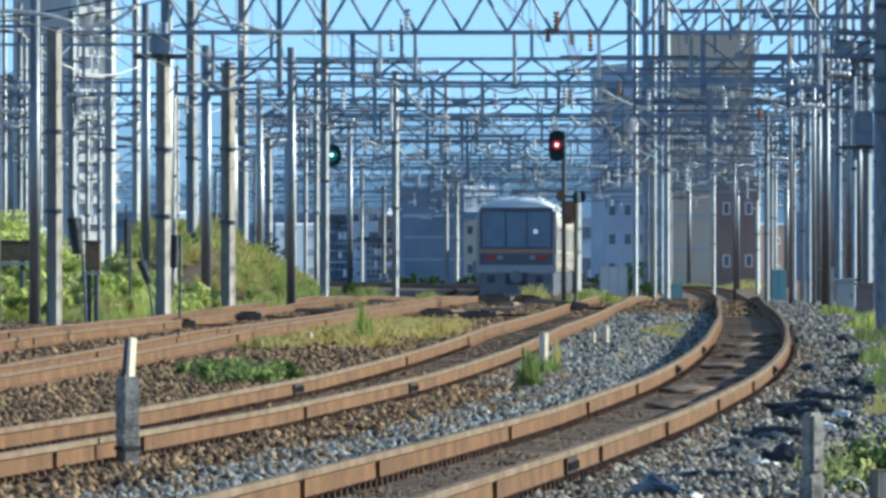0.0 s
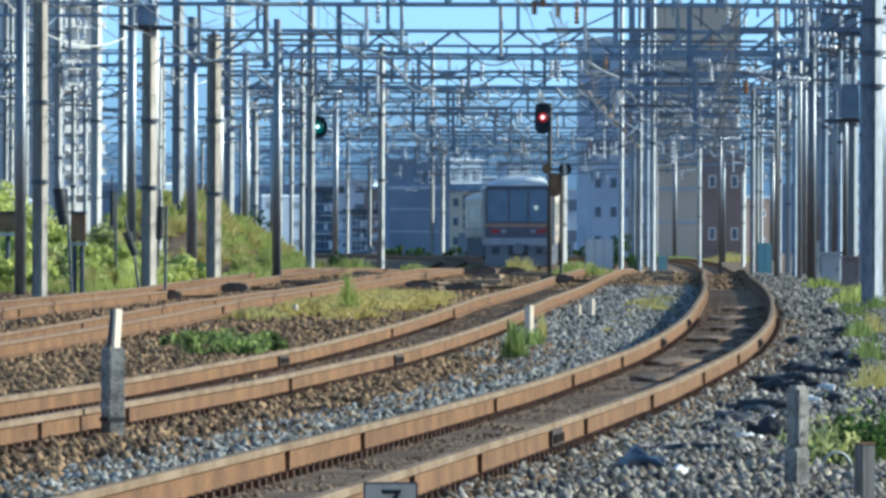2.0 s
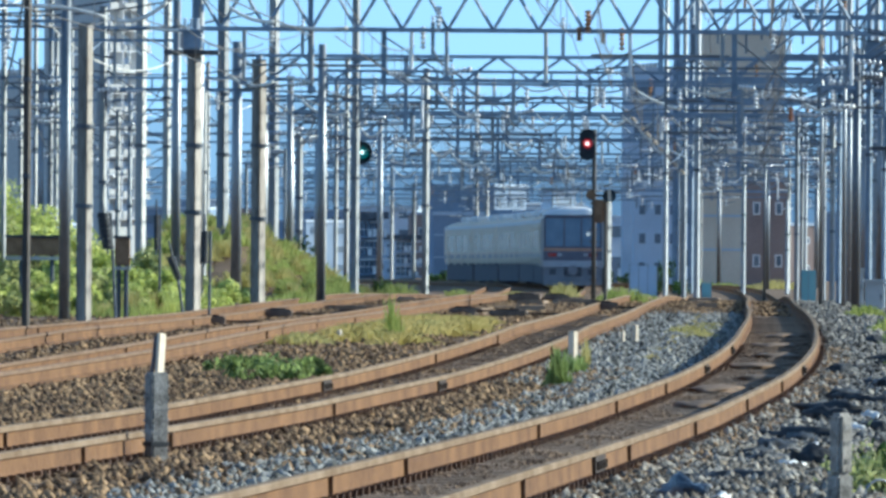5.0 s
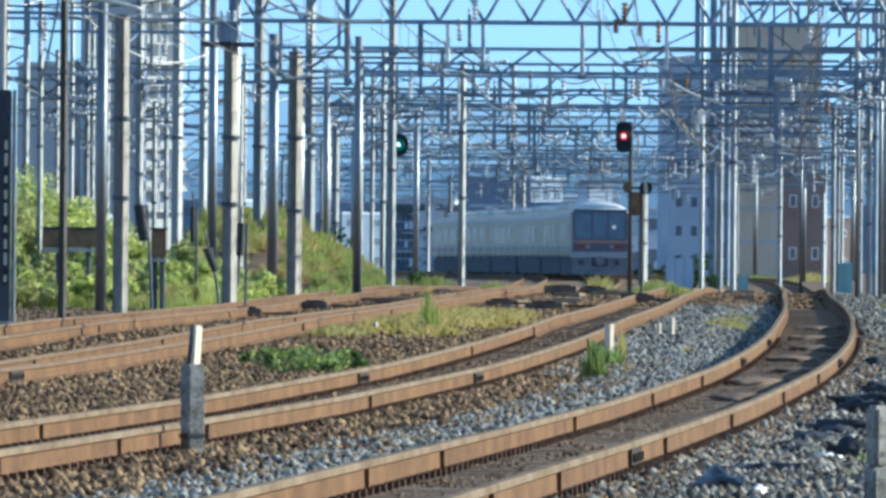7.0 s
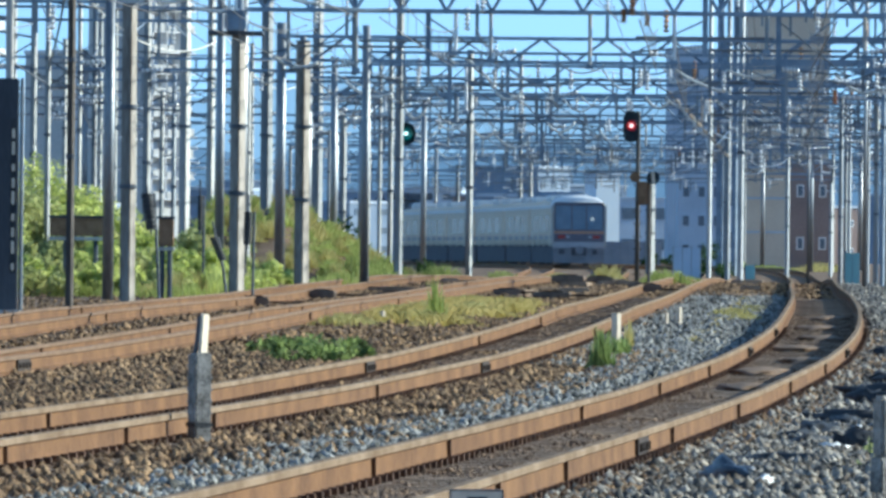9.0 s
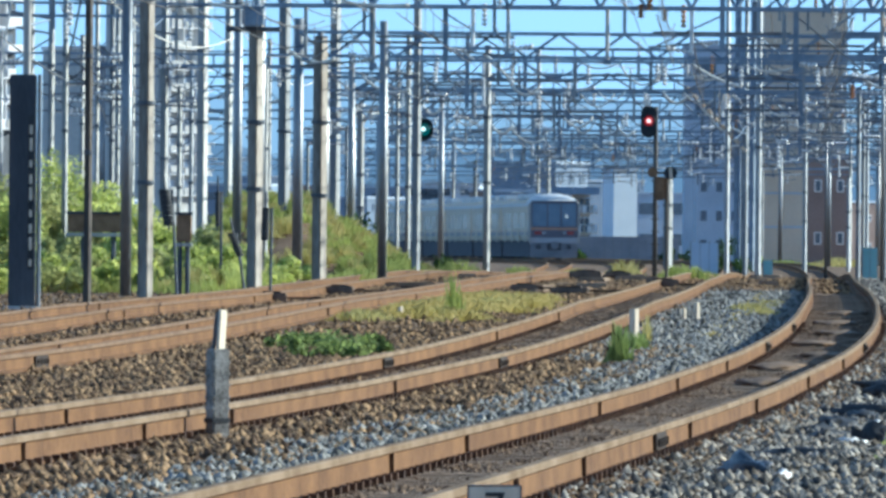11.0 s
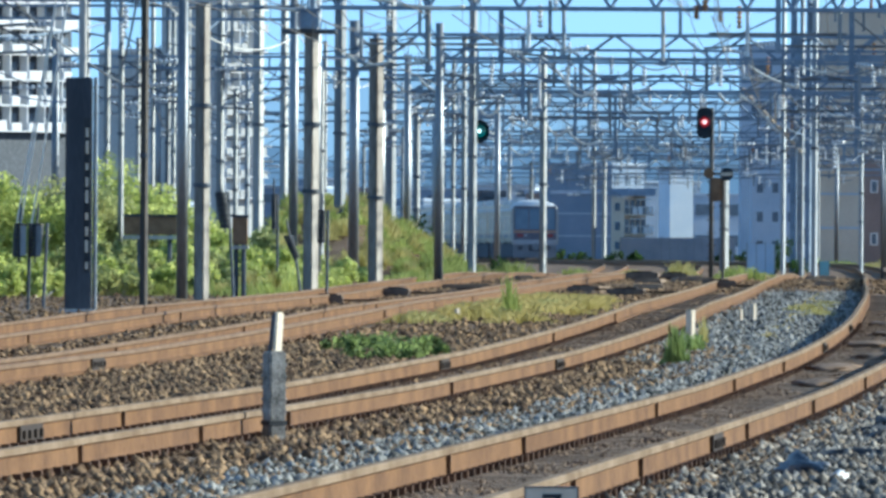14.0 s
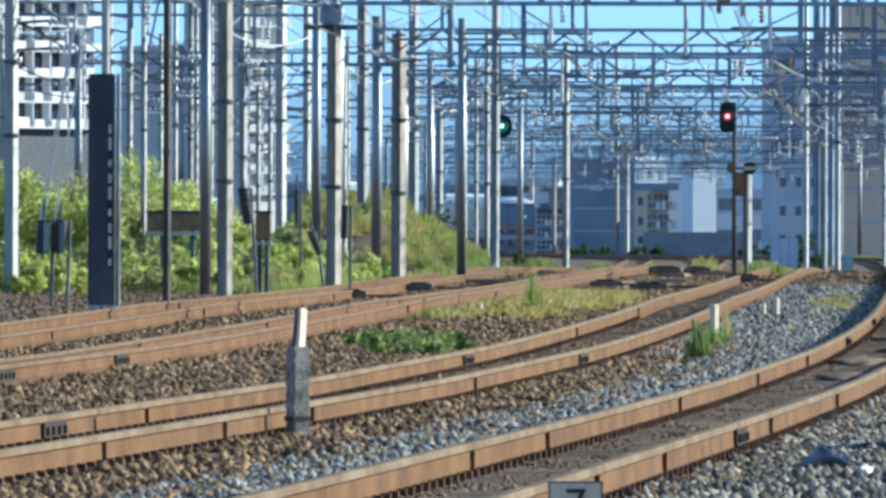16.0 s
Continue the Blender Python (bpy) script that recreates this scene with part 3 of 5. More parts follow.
stones("track_dirt", 15000, bed(40, 150, 8.1), (0.01, 0.026), DIRT, "brown dirt and fine stones between the rails")
for i, (y, o) in enumerate(((88, 0.1), (97, -0.15), (104, 0.2), (112, -0.1), (121, 0.1), (131, -0.05), (142, 0.1))):
    hump = bmesh.new()
    bmesh.ops.create_icosphere(hump, subdivisions=3, radius=1)
    for v in hump.verts:
        k = 1 + 0.4 * noise.noise(v.co * 2.3 + Vector((i * 2.0, 0, 0)))
        v.co = Vector((v.co.x * 0.36 * k, v.co.y * 1.2 * k, max(-0.1, v.co.z) * 0.06 * k))
    ob = part("dirt_mound", hump, DIRT, label="low ridge of brown dirt across the sleepers", smooth=True)
    ob.matrix_basis = on_line(y, 8.1 + o, SLEEPER_Z)
    tagged(ob, category="dirt", group="ridges of dirt between the rails")
stones("track_dirt", 12000, bed(50, 150, 4.6), (0.01, 0.028), DIRT, "brown dirt and fine stones between the rails")


# ---- small things beside the tracks ----
def on(x, y, z=0.0, rz=0.0):
    return pose(x, y, gz(y, x) + z, 0, 0, rz)


def marker_post():
    t = thing("marker_post", on(-2.18, 62.5, 0, 30), "grey square trackside post with a white top plate", "post")
    part("shaft", block(-0.065, 0.065, -0.06, 0.06, -0.1, 0.64, 0.012), POSTGREY, t)
    part("collar", block(-0.07, 0.07, -0.065, 0.065, 0.13, 0.16), BLACK, t, "dark collar")
    for i in range(5):
        part("ring", block(-0.068, 0.068, -0.063, 0.063, 0.22 + 0.08 * i, 0.235 + 0.08 * i), POSTGREY, t)
    pl = part("plate", block(-0.045, 0.045, -0.012, 0.012, 0.0, 0.28, 0.006), WHITE, t, "white painted plate, leaning slightly")
    pl.matrix_basis = pose(0.01, -0.02, 0.63, 0, 6, 30)
    bk = part("backing", block(-0.045, -0.02, -0.012, 0.02, -0.12, 0.26, 0.006), DARKSTEEL, t)
    bk.matrix_basis = pose(0, 0, 0.63, 0, 6, -22)


def stub_post(x, y, w, h, label):
    t = thing("stub_post", on(x, y, 0, 50), label, "post", "white stub posts between the tracks")
    part("shaft", block(-w / 2, w / 2, -w / 2, w / 2, -0.05, h, w * 0.12), WHITE, t)
    part("foot", block(-w * 0.6, w * 0.6, -w * 0.6, w * 0.6, -0.05, h * 0.18, w * 0.1), POSTGREY, t)


POSTTAN = mat("stained_tan_concrete", (0.16, 0.145, 0.125), (0.40, 0.37, 0.33), 0.9, scale=6, fine=50, bump=0.3)


def distance_post():
    t = thing("distance_post", on(2.04, 50, 0, 42), "weathered grey concrete distance post among weeds", "post")
    part("shaft", block(-0.06, 0.06, -0.05, 0.05, -0.1, 0.24, 0.012), POSTGREY, t)
    top = part("head", block(-0.055, 0.055, -0.055, 0.045, 0.24, 0.585, 0.02), POSTTAN, t, "paler top part")
    for i, z in enumerate((0.3, 0.4, 0.49)):
        part("mark", block(-0.022, 0.022, -0.058, -0.054, z, z + 0.03), POSTGREY, top, "worn grey mark")


def seven_sign():
    t = thing("number_sign", on(-0.165, 40, 0), "low white sign with a black seven beside the rail", "sign")
    part("post", block(-0.02, 0.02, 0.01, 0.05, -0.1, 0.2), DARKSTEEL, t)
    pl = part("plate", block(-0.12, 0.12, -0.01, 0.01, 0.09, 0.305, 0.004), WHITE, t)
    for x0, x1, z0, z1 in ((-0.12, 0.12, 0.297, 0.305), (-0.12, -0.113, 0.09, 0.305), (0.113, 0.12, 0.09, 0.305)):
        part("border", block(x0, x1, -0.013, -0.009, z0, z1), DARKSTEEL, pl)
    cu = bpy.data.curves.new("numeral", 'FONT')
    cu.body, cu.size, cu.extrude, cu.align_x = "7", 0.2, 0.002, 'CENTER'
    cu.materials.append(BLACK)
    no = new("numeral", cu)
    no.parent = pl
    no.matrix_basis = pose(0, -0.014, 0.135, 90, 0, 0)


marker_post()
stub_post(1.27, 114, 0.095, 0.44, "thick white stub post beside green weeds")
stub_post(2.42, 134, 0.07, 0.29, "small white stub post on grey ballast")
stub_post(2.24, 134.5, 0.05, 0.2, "thin grey-white stub post on grey ballast")
stub_post(-1.97, 134, 0.06, 0.19, "tiny white stub post between tracks")
stub_post(*(-8.69, 126.5), 0.09, 0.33, "white stub post at the edge of the scrub")
distance_post()
seven_sign()


def lump(name, x, y, a, b, h, rz, material, label, category, seed):
    """A sagging sack-like lump."""
    bm = bmesh.new()
    bmesh.ops.create_icosphere(bm, subdivisions=3, radius=1)
    for v in bm.verts:
        k = 1 + 0.55 * noise.noise(v.co * 2.1 + Vector((seed, 0, 0))) + 0.3 * noise.noise(v.co * 5 + Vector((0, seed, 0)))
        v.co = Vector((v.co.x * a * k, v.co.y * b * k, max(-0.2, v.co.z) * h * k))
    ob = part(name, bm, material, label=label, smooth=True)
    ob.matrix_basis = on(x, y, 0.02, rz)
    return tagged(ob, category=category)


NAVYBAG = mat("dark_navy_plastic", (0.015, 0.022, 0.035), (0.05, 0.065, 0.09), 0.3, scale=8, bump=0.4, spec=0.6)
SACKS = [(2.1, 64.5), (2.57, 70.8), (3.21, 82.1), (4.01, 90.9), (3.86, 94.2), (4.56, 99.2), (4.81, 112.2), (5.51, 118.9), (6.04, 135.0),
         (4.46, 101.6), (3.87, 92.2), (3.38, 84.8), (2.10, 66.2), (2.28, 67.8), (2.39, 63.0), (1.72, 58.3), (5.32, 115.4), (4.50, 94.4), (3.46, 77.7), (2.68, 73.7), (4.44, 108.9)]
for i, (x, y) in enumerate(SACKS):
    lump("rubber_sheet", x, y, 0.11 + 0.04 * (i % 3), 0.26 + 0.14 * (i % 2), 0.065 + 0.025 * (i % 3), -20 + 25 * (i % 4), BLACK, "crumpled black rubber sheeting lying on ballast", "rubber sheet", i * 3.1)

lump("refuse_bag", *(1.27, 53.6), 0.09, 0.28, 0.11, 25, NAVYBAG, "dark navy plastic bag slumped on the ballast", "bag", 1.3)

for i, (x, y) in enumerate(((2.61, 68.4), (3.66, 82.9), (3.25, 77.3), (2.18, 61.7), (1.45, 52.4), (5.06, 107.0))):
    tagged(lump("plastic_scrap", x, y, 0.045, 0.12, 0.06, 40 * i, PORCELAIN, "small white plastic scrap lying on ballast", "litter", i * 2.3), group="plastic scraps on the ballast")


def brown_stake():
    x, y = (2.27, 47.0)
    t = thing("stake", on(x, y, 0, 28), "short weathered brown square stake beside weeds", "post")
    part("shaft", block(-0.042, 0.042, -0.042, 0.042, -0.05, 0.325, 0.006), BROWNPOST, t)
    part("cap", block(-0.046, 0.046, -0.046, 0.046, 0.325, 0.335, 0.003), WOODBROWN, t)


brown_stake()


def bent_pipe():
    x, y = (2.39, 52.9)
    t = thing("bent_pipe", on(x, y), "bent grey steel pipe hoop in the weeds", "pipe")
    part("hoop", tube([(0.09 * math.cos(a), 0.05 * math.cos(a), 0.05 + 0.1 * math.sin(a)) for a in (radians(d) for d in range(0, 181, 15))], 0.009, 8), STEEL, t, smooth=True)
    part("stub", tube([(-0.09, -0.05, -0.05), (-0.09, -0.05, 0.06)], 0.012, 8), STEEL, t)
    part("stub", tube([(0.09, 0.05, -0.05), (0.09, 0.05, 0.06)], 0.012, 8), STEEL, t)


bent_pipe()


def trough_lid(x, y, w):
    t = part("trough_lid", block(-w / 2, w / 2, -0.5, 0.5, 0, 0.16, 0.03), SLEEPER)
    t.matrix_basis = on(x, y, 0.0, random.uniform(-20, 20))
    tagged(t, "weathered concrete trough lid lying on the ground", "trough lid", "trough lids by the tracks")


for i in range(14):
    y = 196 + 9.5 * i
    trough_lid(line_x(y, (1.7, 2.9, -1.75, 6.35)[i % 4] + 0.3 * math.sin(5 * i)), y, 0.4 + 0.3 * (i % 3))
for i in range(26):
    y = 190 + 5.3 * i
    ob = lump("earth_mound", line_x(y, (1.8, 2.8, 6.3, -1.8, 2.2)[i % 5] + 0.4 * math.sin(5 * i)), y, 0.28 + 0.12 * (i % 3), 0.6, 0.07, 20 * i, SOIL, "low pinkish brown earth mound by the tracks", "mound", i * 1.7)
    tagged(ob, group="earth mounds by the tracks")


UNDERCOVER = mat("grimy_dark_cover", (0.09, 0.068, 0.056), (0.19, 0.145, 0.115), 0.8, scale=5, bump=0.2)


# dark boxes added to stand for shadowed hollows along the far rails
def point_machine(x, y, w, deep, h, turn):
    t = thing("point_machine", on(x, y, 0, turn), "low dark box on timbers standing for a shadowed hollow beside the rails", "point machine", "point machines between the tracks")
    part("case", block(-w / 2, w / 2, -deep / 2, deep / 2, 0.04, h, 0.03), UNDERCOVER, t)
    part("lid", block(-w * 0.3, w * 0.3, -deep * 0.4, deep * 0.4, h, h + 0.03, 0.01), CLIP, t)
    for k in (-1, 1):
        part("timber", block(-w * 0.8, w * 0.8, k * deep * 0.42 - 0.1, k * deep * 0.42 + 0.1, -0.06, 0.05, 0.01), SLEEPER, t)
    part("rod", tube([(w * 0.5, 0, 0.1), (w * 0.5 + 0.7, 0, 0.1)], 0.025, 6), CLIP, t)


for i, (x, y, w, deep, h) in enumerate(((1.45, 251.5, 0.9, 0.6, 0.26), (2.35, 252.2, 0.7, 0.6, 0.24), (-0.2, 195.4, 0.6, 0.5, 0.17), (0.75, 186.7, 0.8, 0.6, 0.16),
                                       (3.05, 214.0, 0.8, 0.6, 0.22), (-2.6, 190.5, 0.7, 0.5, 0.2), (-4.2, 196.0, 0.6, 0.5, 0.2), (-5.1, 176.0, 0.6, 0.4, 0.2))):
    point_machine(x, y, w, deep, h, -4 + 3 * (i % 3))


# ---- signals ----
RED = glow("red_lens", (0.6, 0.006, 0.02), 0.22)
REDCORE = glow("red_lens_core", (1.0, 0.55, 0.55), 0.9)
GREEN = glow("green_lens_core", (0.7, 1.0, 0.97), 0.9)
SIGNALBLACK = mat("black_signal_backing", (0.010, 0.016, 0.022), (0.02, 0.03, 0.04), 0.5, scale=4, bump=0.05)
SIGNALMAST = mat("dark_mast_paint", (0.06, 0.055, 0.05), (0.13, 0.115, 0.10), 0.7, scale=2, fine=20, bump=0.1, streak=6)


TEALGLASS = glow("green_lens", (0.0, 0.16, 0.17), 0.25)


def disc(r, y0, y1, n=24, bm=None, cx=0.0, cz=0.0):
    return tube([(cx, y0, cz), (cx, y1, cz)], r, n, bm)


def signal(x, y, h, lit, tall, mast_w, label, head_dx):
    t = thing("colour_light_signal", on(x, y), label, "railway signal", "line signals")
    part("mast", tube([(0, 0, -0.1), (0, 0, h + 0.4)], [mast_w / 2, mast_w / 2 * 0.9], 12), SIGNALMAST, t, smooth=True)
    r = 0.22 if tall > 0.3 else 0.3
    head = part("head", block(head_dx - r, head_dx + r, -0.3, -0.12, h - tall * 0.55, h + tall * 0.45, 0.05), SIGNALBLACK, t, "black signal head with rounded backing")
    part("backing", disc(r, -0.29, -0.13, 24, None, head_dx, h + tall * 0.45), SIGNALBLACK, head)
    part("backing", disc(r, -0.29, -0.13, 24, None, head_dx, h - tall * 0.55), SIGNALBLACK, head)
    part("bracket", block(min(0, head_dx), max(0, head_dx) + 0.01, -0.12, 0.0, h - 0.04, h + 0.04), SIGNALMAST, t)
    lens = part("lens", disc(0.13 if lit == "red" else 0.2, -0.32, -0.29, 24, None, head_dx, h), RED if lit == "red" else TEALGLASS, head, "lit %s lens" % lit)
    part("lamp", disc(0.06, -0.335, -0.31, 16, None, head_dx, h), REDCORE if lit == "red" else GREEN, lens)
    part("hood", tube([(head_dx + 0.17 * math.cos(a), -0.42, h + 0.17 * math.sin(a)) for a in (radians(d) for d in range(0, 181, 20))], 0.02, 6), SIGNALBLACK, head)
    if tall > 0.3:
        part("lens", disc(0.12, -0.32, -0.29, 24, None, head_dx, h - 0.3), SIGNALBLACK, head)
    for i in range(int(h / 0.35)):
        part("rung", block(-mast_w * 0.9, mast_w * 0.9, 0.06, 0.1, 0.3 + i * 0.35, 0.33 + i * 0.35), SIGNALMAST, t)
    return t


RX, RY = (3.34, 249.9)
signal(RX, RY, 4.42, "red", 0.45, 0.13, "tall dark signal mast with a lit red lamp", -0.19999999999999973)
GX, GY = (-3.59, 276.0)
signal(GX, GY, 4.52, "green", 0.10, 0.17, "tall dark signal mast with a lit green lamp", 0.18999999999999995)


def point_indicator():
    """The turning disc that shows how the points lie."""
    px, pz = 3.75, 3.47
    t = thing("point_indicator", pose(px, RY - 0.9, 0), "round black indicator with a white bar on a thin post", "railway signal")
    g = gz(RY - 0.9)
    part("post", tube([(-0.1, 0.15, g - 0.1), (-0.1, 0.15, pz)], 0.045, 8), SIGNALMAST, t)
    part("case", block(-0.42, -0.14, -0.05, 0.25, pz - 0.75, pz - 0.1, 0.04), WOODBROWN, t, "rusty brown case")
    part("lamp_case", tube([(-0.5, 0.0, pz + 0.02), (-0.5, 0.25, pz + 0.02)], 0.14, 16), WOODBROWN, t)
    part("bracket", block(-0.5, 0.05, 0.1, 0.16, pz - 0.03, pz + 0.03), SIGNALMAST, t)
    d = part("disc", disc(0.18, -0.05, 0.05), SIGNALBLACK, t, "black disc that turns")
    d.matrix_basis = pose(0, 0, pz)
    part("bar", block(-0.045, 0.045, -0.07, -0.04, -0.165, 0.165, 0.01), WHITE, d, "white bar across the disc")
    return d, pz


INDICATOR, INDICATOR_Z = point_indicator()


# ---- tension weights, boxes and the dark column by the left-hand poles ----
def tension_weight(x, y, z0, z1, w, lean, pale, label="black tension weight hanging beside a pole"):
    t = thing("tension_weight", pose(x, y, 0), label, "weight", "tension weights")
    n = 7
    h = (z1 - z0) / n
    for i in range(n):
        part("weight", tube([(lean * i / n, 0, z0 + i * h), (lean * i / n, 0, z0 + (i + 0.97) * h)], w / 2, 14), BLACK, t)
    part("rod", tube([(0, 0, z0 - 0.1), (lean * 1.05, 0, z1 + 0.35)], 0.02, 6), DARKSTEEL, t)
    part("guide", tube([(w * 0.7, 0.1, gz(y) - 0.1), (w * 0.7 + lean, 0.1, z1)], 0.03, 6), DARKSTEEL, t)
    if pale:
        # right half of the weight is covered by a paler strip
        part("guard", block(w * 0.15, w * 0.6, -w * 0.6, -w * 0.45, z0 + 0.02, z1 - 0.05), STEEL, t, "pale strip down the right half of the weight")
    return t


for x0, x1, y0, y1, d, lean, pale in (((-7.63, -7.39, 1.76, 2.51, 186) + (-0.12, False)), ((-7.06, -6.95, 1.79, 2.56, 200) + (0, False)), ((-6.37, -6.2, 1.14, 1.63, 193) + (-0.2, False)),
                                     ((-5.8, -5.63, 1.48, 2.18, 192) + (0.02, False)), ((-10.11, -9.88, 1.18, 1.77, 158) + (0.03, True)), ((-9.83, -9.61, 1.18, 1.77, 158) + (0.06, True))):
    tension_weight((x0 + x1) / 2, d, y0, y1, x1 - x0, lean, pale)


def column_box():
    x, y = (-8.86, 156.4)
    t = thing("steel_column", on(x, y), "dark navy steel column with a pale ladder strip", "column")
    h = 4.07
    part("shaft", block(-0.23, 0.23, -0.15, 0.15, 0.0, h, 0.02), DARKNAVY, t)
    part("foundation", block(-0.32, 0.32, -0.3, 0.3, -0.2, 0.06, 0.03), CONCRETE, t)
    part("upper_pole", tube([(0.06, 0, h), (0.06, 0, h + 4)], 0.07, 12), CONCRETE, t)
    part("side_rail", tube([(0.29, -0.05, 0.0), (0.29, -0.05, h)], 0.035, 8), STEEL, t)
    strip_ = part("strip", block(0.10, 0.2, -0.165, -0.148, 0.7, h - 0.7), BLACK, t)
    for i in range(9):
        z = 0.75 + i * (h - 1.5) / 9
        part("rung", block(0.125, 0.175, -0.18, -0.16, z, z + (0.12, 0.22, 0.16)[i % 3]), WHITE, strip_)


column_box()


def switch_box(x0, x1, z0, z1, y, label):
    t = thing("cable_box", pose((x0 + x1) / 2, y, 0), label, "box", "boxes in the scrub")
    w = (x1 - x0) / 2
    part("case", block(-w, w, -0.15, 0.2, z0, z1, 0.02), WOODBROWN, t)
    part("lid", block(-w - 0.03, w + 0.03, -0.2, 0.25, z1, z1 + 0.05), DARKSTEEL, t)
    part("shelf", block(-w - 0.02, w + 0.02, -0.2, 0.2, z0 - 0.1, z0 - 0.02), CONCRETE, t)
    part("leg", tube([(-w * 0.5, 0, gz(y) - 0.1), (-w * 0.5, 0, z0)], 0.05, 8), DARKSTEEL, t)
    part("leg", tube([(w * 0.5, 0, gz(y) - 0.1), (w * 0.5, 0, z0)], 0.05, 8), DARKSTEEL, t)


switch_box(*(-7.6, -7.28, 1.43, 2.01, 192), "brown cable box on a stand in the scrub")
switch_box(*(-10.32, -8.97, 1.64, 2.04, 200), "long brown wooden box on posts in the scrub")


def stay_wire(x0, z0, x1, z1, y):
    t = part("stay_wire", tube([(x0, y, z0), (x1, y, z1)], 0.018, 5), PALEWIRE)
    tagged(t, "pale slanting wire from a tension weight", "wire", "slanting stay wires")


stay_wire(-10.03, 1.75, -9.22, 6.53, 158)
stay_wire(-9.77, 1.75, -9.03, 6.53, 158)
stay_wire(-9.96, 1.75, -9.37, 5.55, 158)


# ---- overhead wires ----
def sag_points(a, b, sag, n=8):
    a, b = Vector(a), Vector(b)
    return [a.lerp(b, i / n) - Vector((0, 0, 4 * sag * (i / n) * (1 - i / n))) for i in range(n + 1)]


SUPPORTS = (60, 110, 160) + GANTRY_Y + (700,)


def contact_line(name, off, label):
    t = thing("overhead_line", Matrix(), label, "overhead wire", "overhead lines of the tracks")
    for a, b in zip(SUPPORTS, SUPPORTS[1:]):
        za, zb = gz(a), gz(b)
        wa, wb = (line_x(a, off + 0.2), a), (line_x(b, off - 0.2), b)
        mess = sag_points((*wa, za + 6.15), (*wb, zb + 6.15), 0.55, 10)
        part("messenger_wire", tube(mess, 0.013, 4), WIRE, t)
        con = sag_points((*wa, za + 5.15), (*wb, zb + 5.15), 0.02, 4)
        part("contact_wire", tube(con, 0.013, 4), WIRE, t)
        for i in range(1, 10):
            p = mess[i]
            part("dropper", tube([p, (p.x, p.y, za + (zb - za) * i / 10 + 5.15)], 0.008, 3), WIRE, t)


for name, off in TRACKS.items():
    contact_line(name, off, "sagging messenger and contact wire over a track")


def feeder(off, z, r, material, sag, label, y0=110):
    t = thing("feeder_wire", Matrix(), label, "overhead wire", "feeder wires along the line")
    ys = [y0] + [y for y in SUPPORTS if y > y0]
    for a, b in zip(ys, ys[1:]):
        part("span", tube(sag_points((line_x(a, off), a, gz(a) + z), (line_x(b, off), b, gz(b) + z), sag, 10), r, 4), material, t)


for off, z, r, sag in ((-5.6, 7.9, 0.016, 0.8), (-6.6, 7.4, 0.014, 0.6), (-8.2, 8.3, 0.02, 0.9), (-7.2, 6.7, 0.014, 0.7), (11.2, 7.9, 0.016, 0.8), (12.0, 7.2, 0.016, 0.7), (13.2, 8.4, 0.02, 0.9), (12.6, 6.4, 0.014, 0.5), (2.2, 8.2, 0.014, 0.6), (6.3, 8.4, 0.014, 0.6)):
    feeder(off, z, r, WIRE, sag, "dark feeder wire along the line")
feeder(-9.2, 7.2, 0.02, PALEWIRE, 1.0, "pale feeder cable along the scrub", 140)


def cross_span(y, x0, x1, z, sag, r, material, label):
    t = part("cross_cable", tube(sag_points((x0, y, z), (x1, y, z + 0.2), sag, 10), r, 5), material)
    tagged(t, label, "cable", "cross cables between poles")


for i, y in enumerate((181, 195, 221, 240, 290, 340, 396, 450)):
    cross_span(y, line_x(y, -11.0), line_x(y, -4.5), gz(y) + 6.3 + 0.35 * (i % 3), 0.35, 0.02, DARKSTEEL, "dark cross cable strung between poles")
    if i > 5:
        continue
    cross_span(y + 3, line_x(y, 10.0), line_x(y, 15.5), gz(y) + 5.9 + 0.45 * (i % 3), 0.3, 0.02, DARKSTEEL, "dark cross cable strung between poles")


rng = np.random.default_rng(31)
tall = sorted((p for p in POLES if p[2] > 5.5 and p[1] < 420), key=lambda p: p[0] / p[1])
for i in range(70):
    a = tall[int(rng.integers(0, len(tall) - 5))]
    b = tall[min(len(tall) - 1, tall.index(a) + int(rng.integers(1, 6)))]
    if abs(a[1] - b[1]) > 75 or (a[0] / a[1] < -0.012 and b[0] / b[1] > 0.015):
        continue
    za, zb = gz(a[1]) + min(a[2], float(rng.uniform(4.6, 8.6))), gz(b[1]) + min(b[2], float(rng.uniform(4.6, 8.6)))
    t = part("cross_cable", tube(sag_points((a[0], a[1], za), (b[0], b[1], zb), float(rng.uniform(0.05, 0.4)), 8), float(rng.uniform(0.016, 0.028)), 5), (GANTRYSTEEL, STEEL, GANTRYSTEEL)[i % 3])
    tagged(t, "slack cable strung between poles", "cable", "cross cables between poles")


def jumper(x0, z0, x1, z1, y, sag, r=0.045, material=PALEWIRE):
    t = part("jumper_cable", tube(sag_points((x0, y, z0), (x1, y, z1), sag, 12), r, 6), material, smooth=True)
    tagged(t, "pale insulated jumper cable hanging in a loop", "cable", "hanging jumper cables")


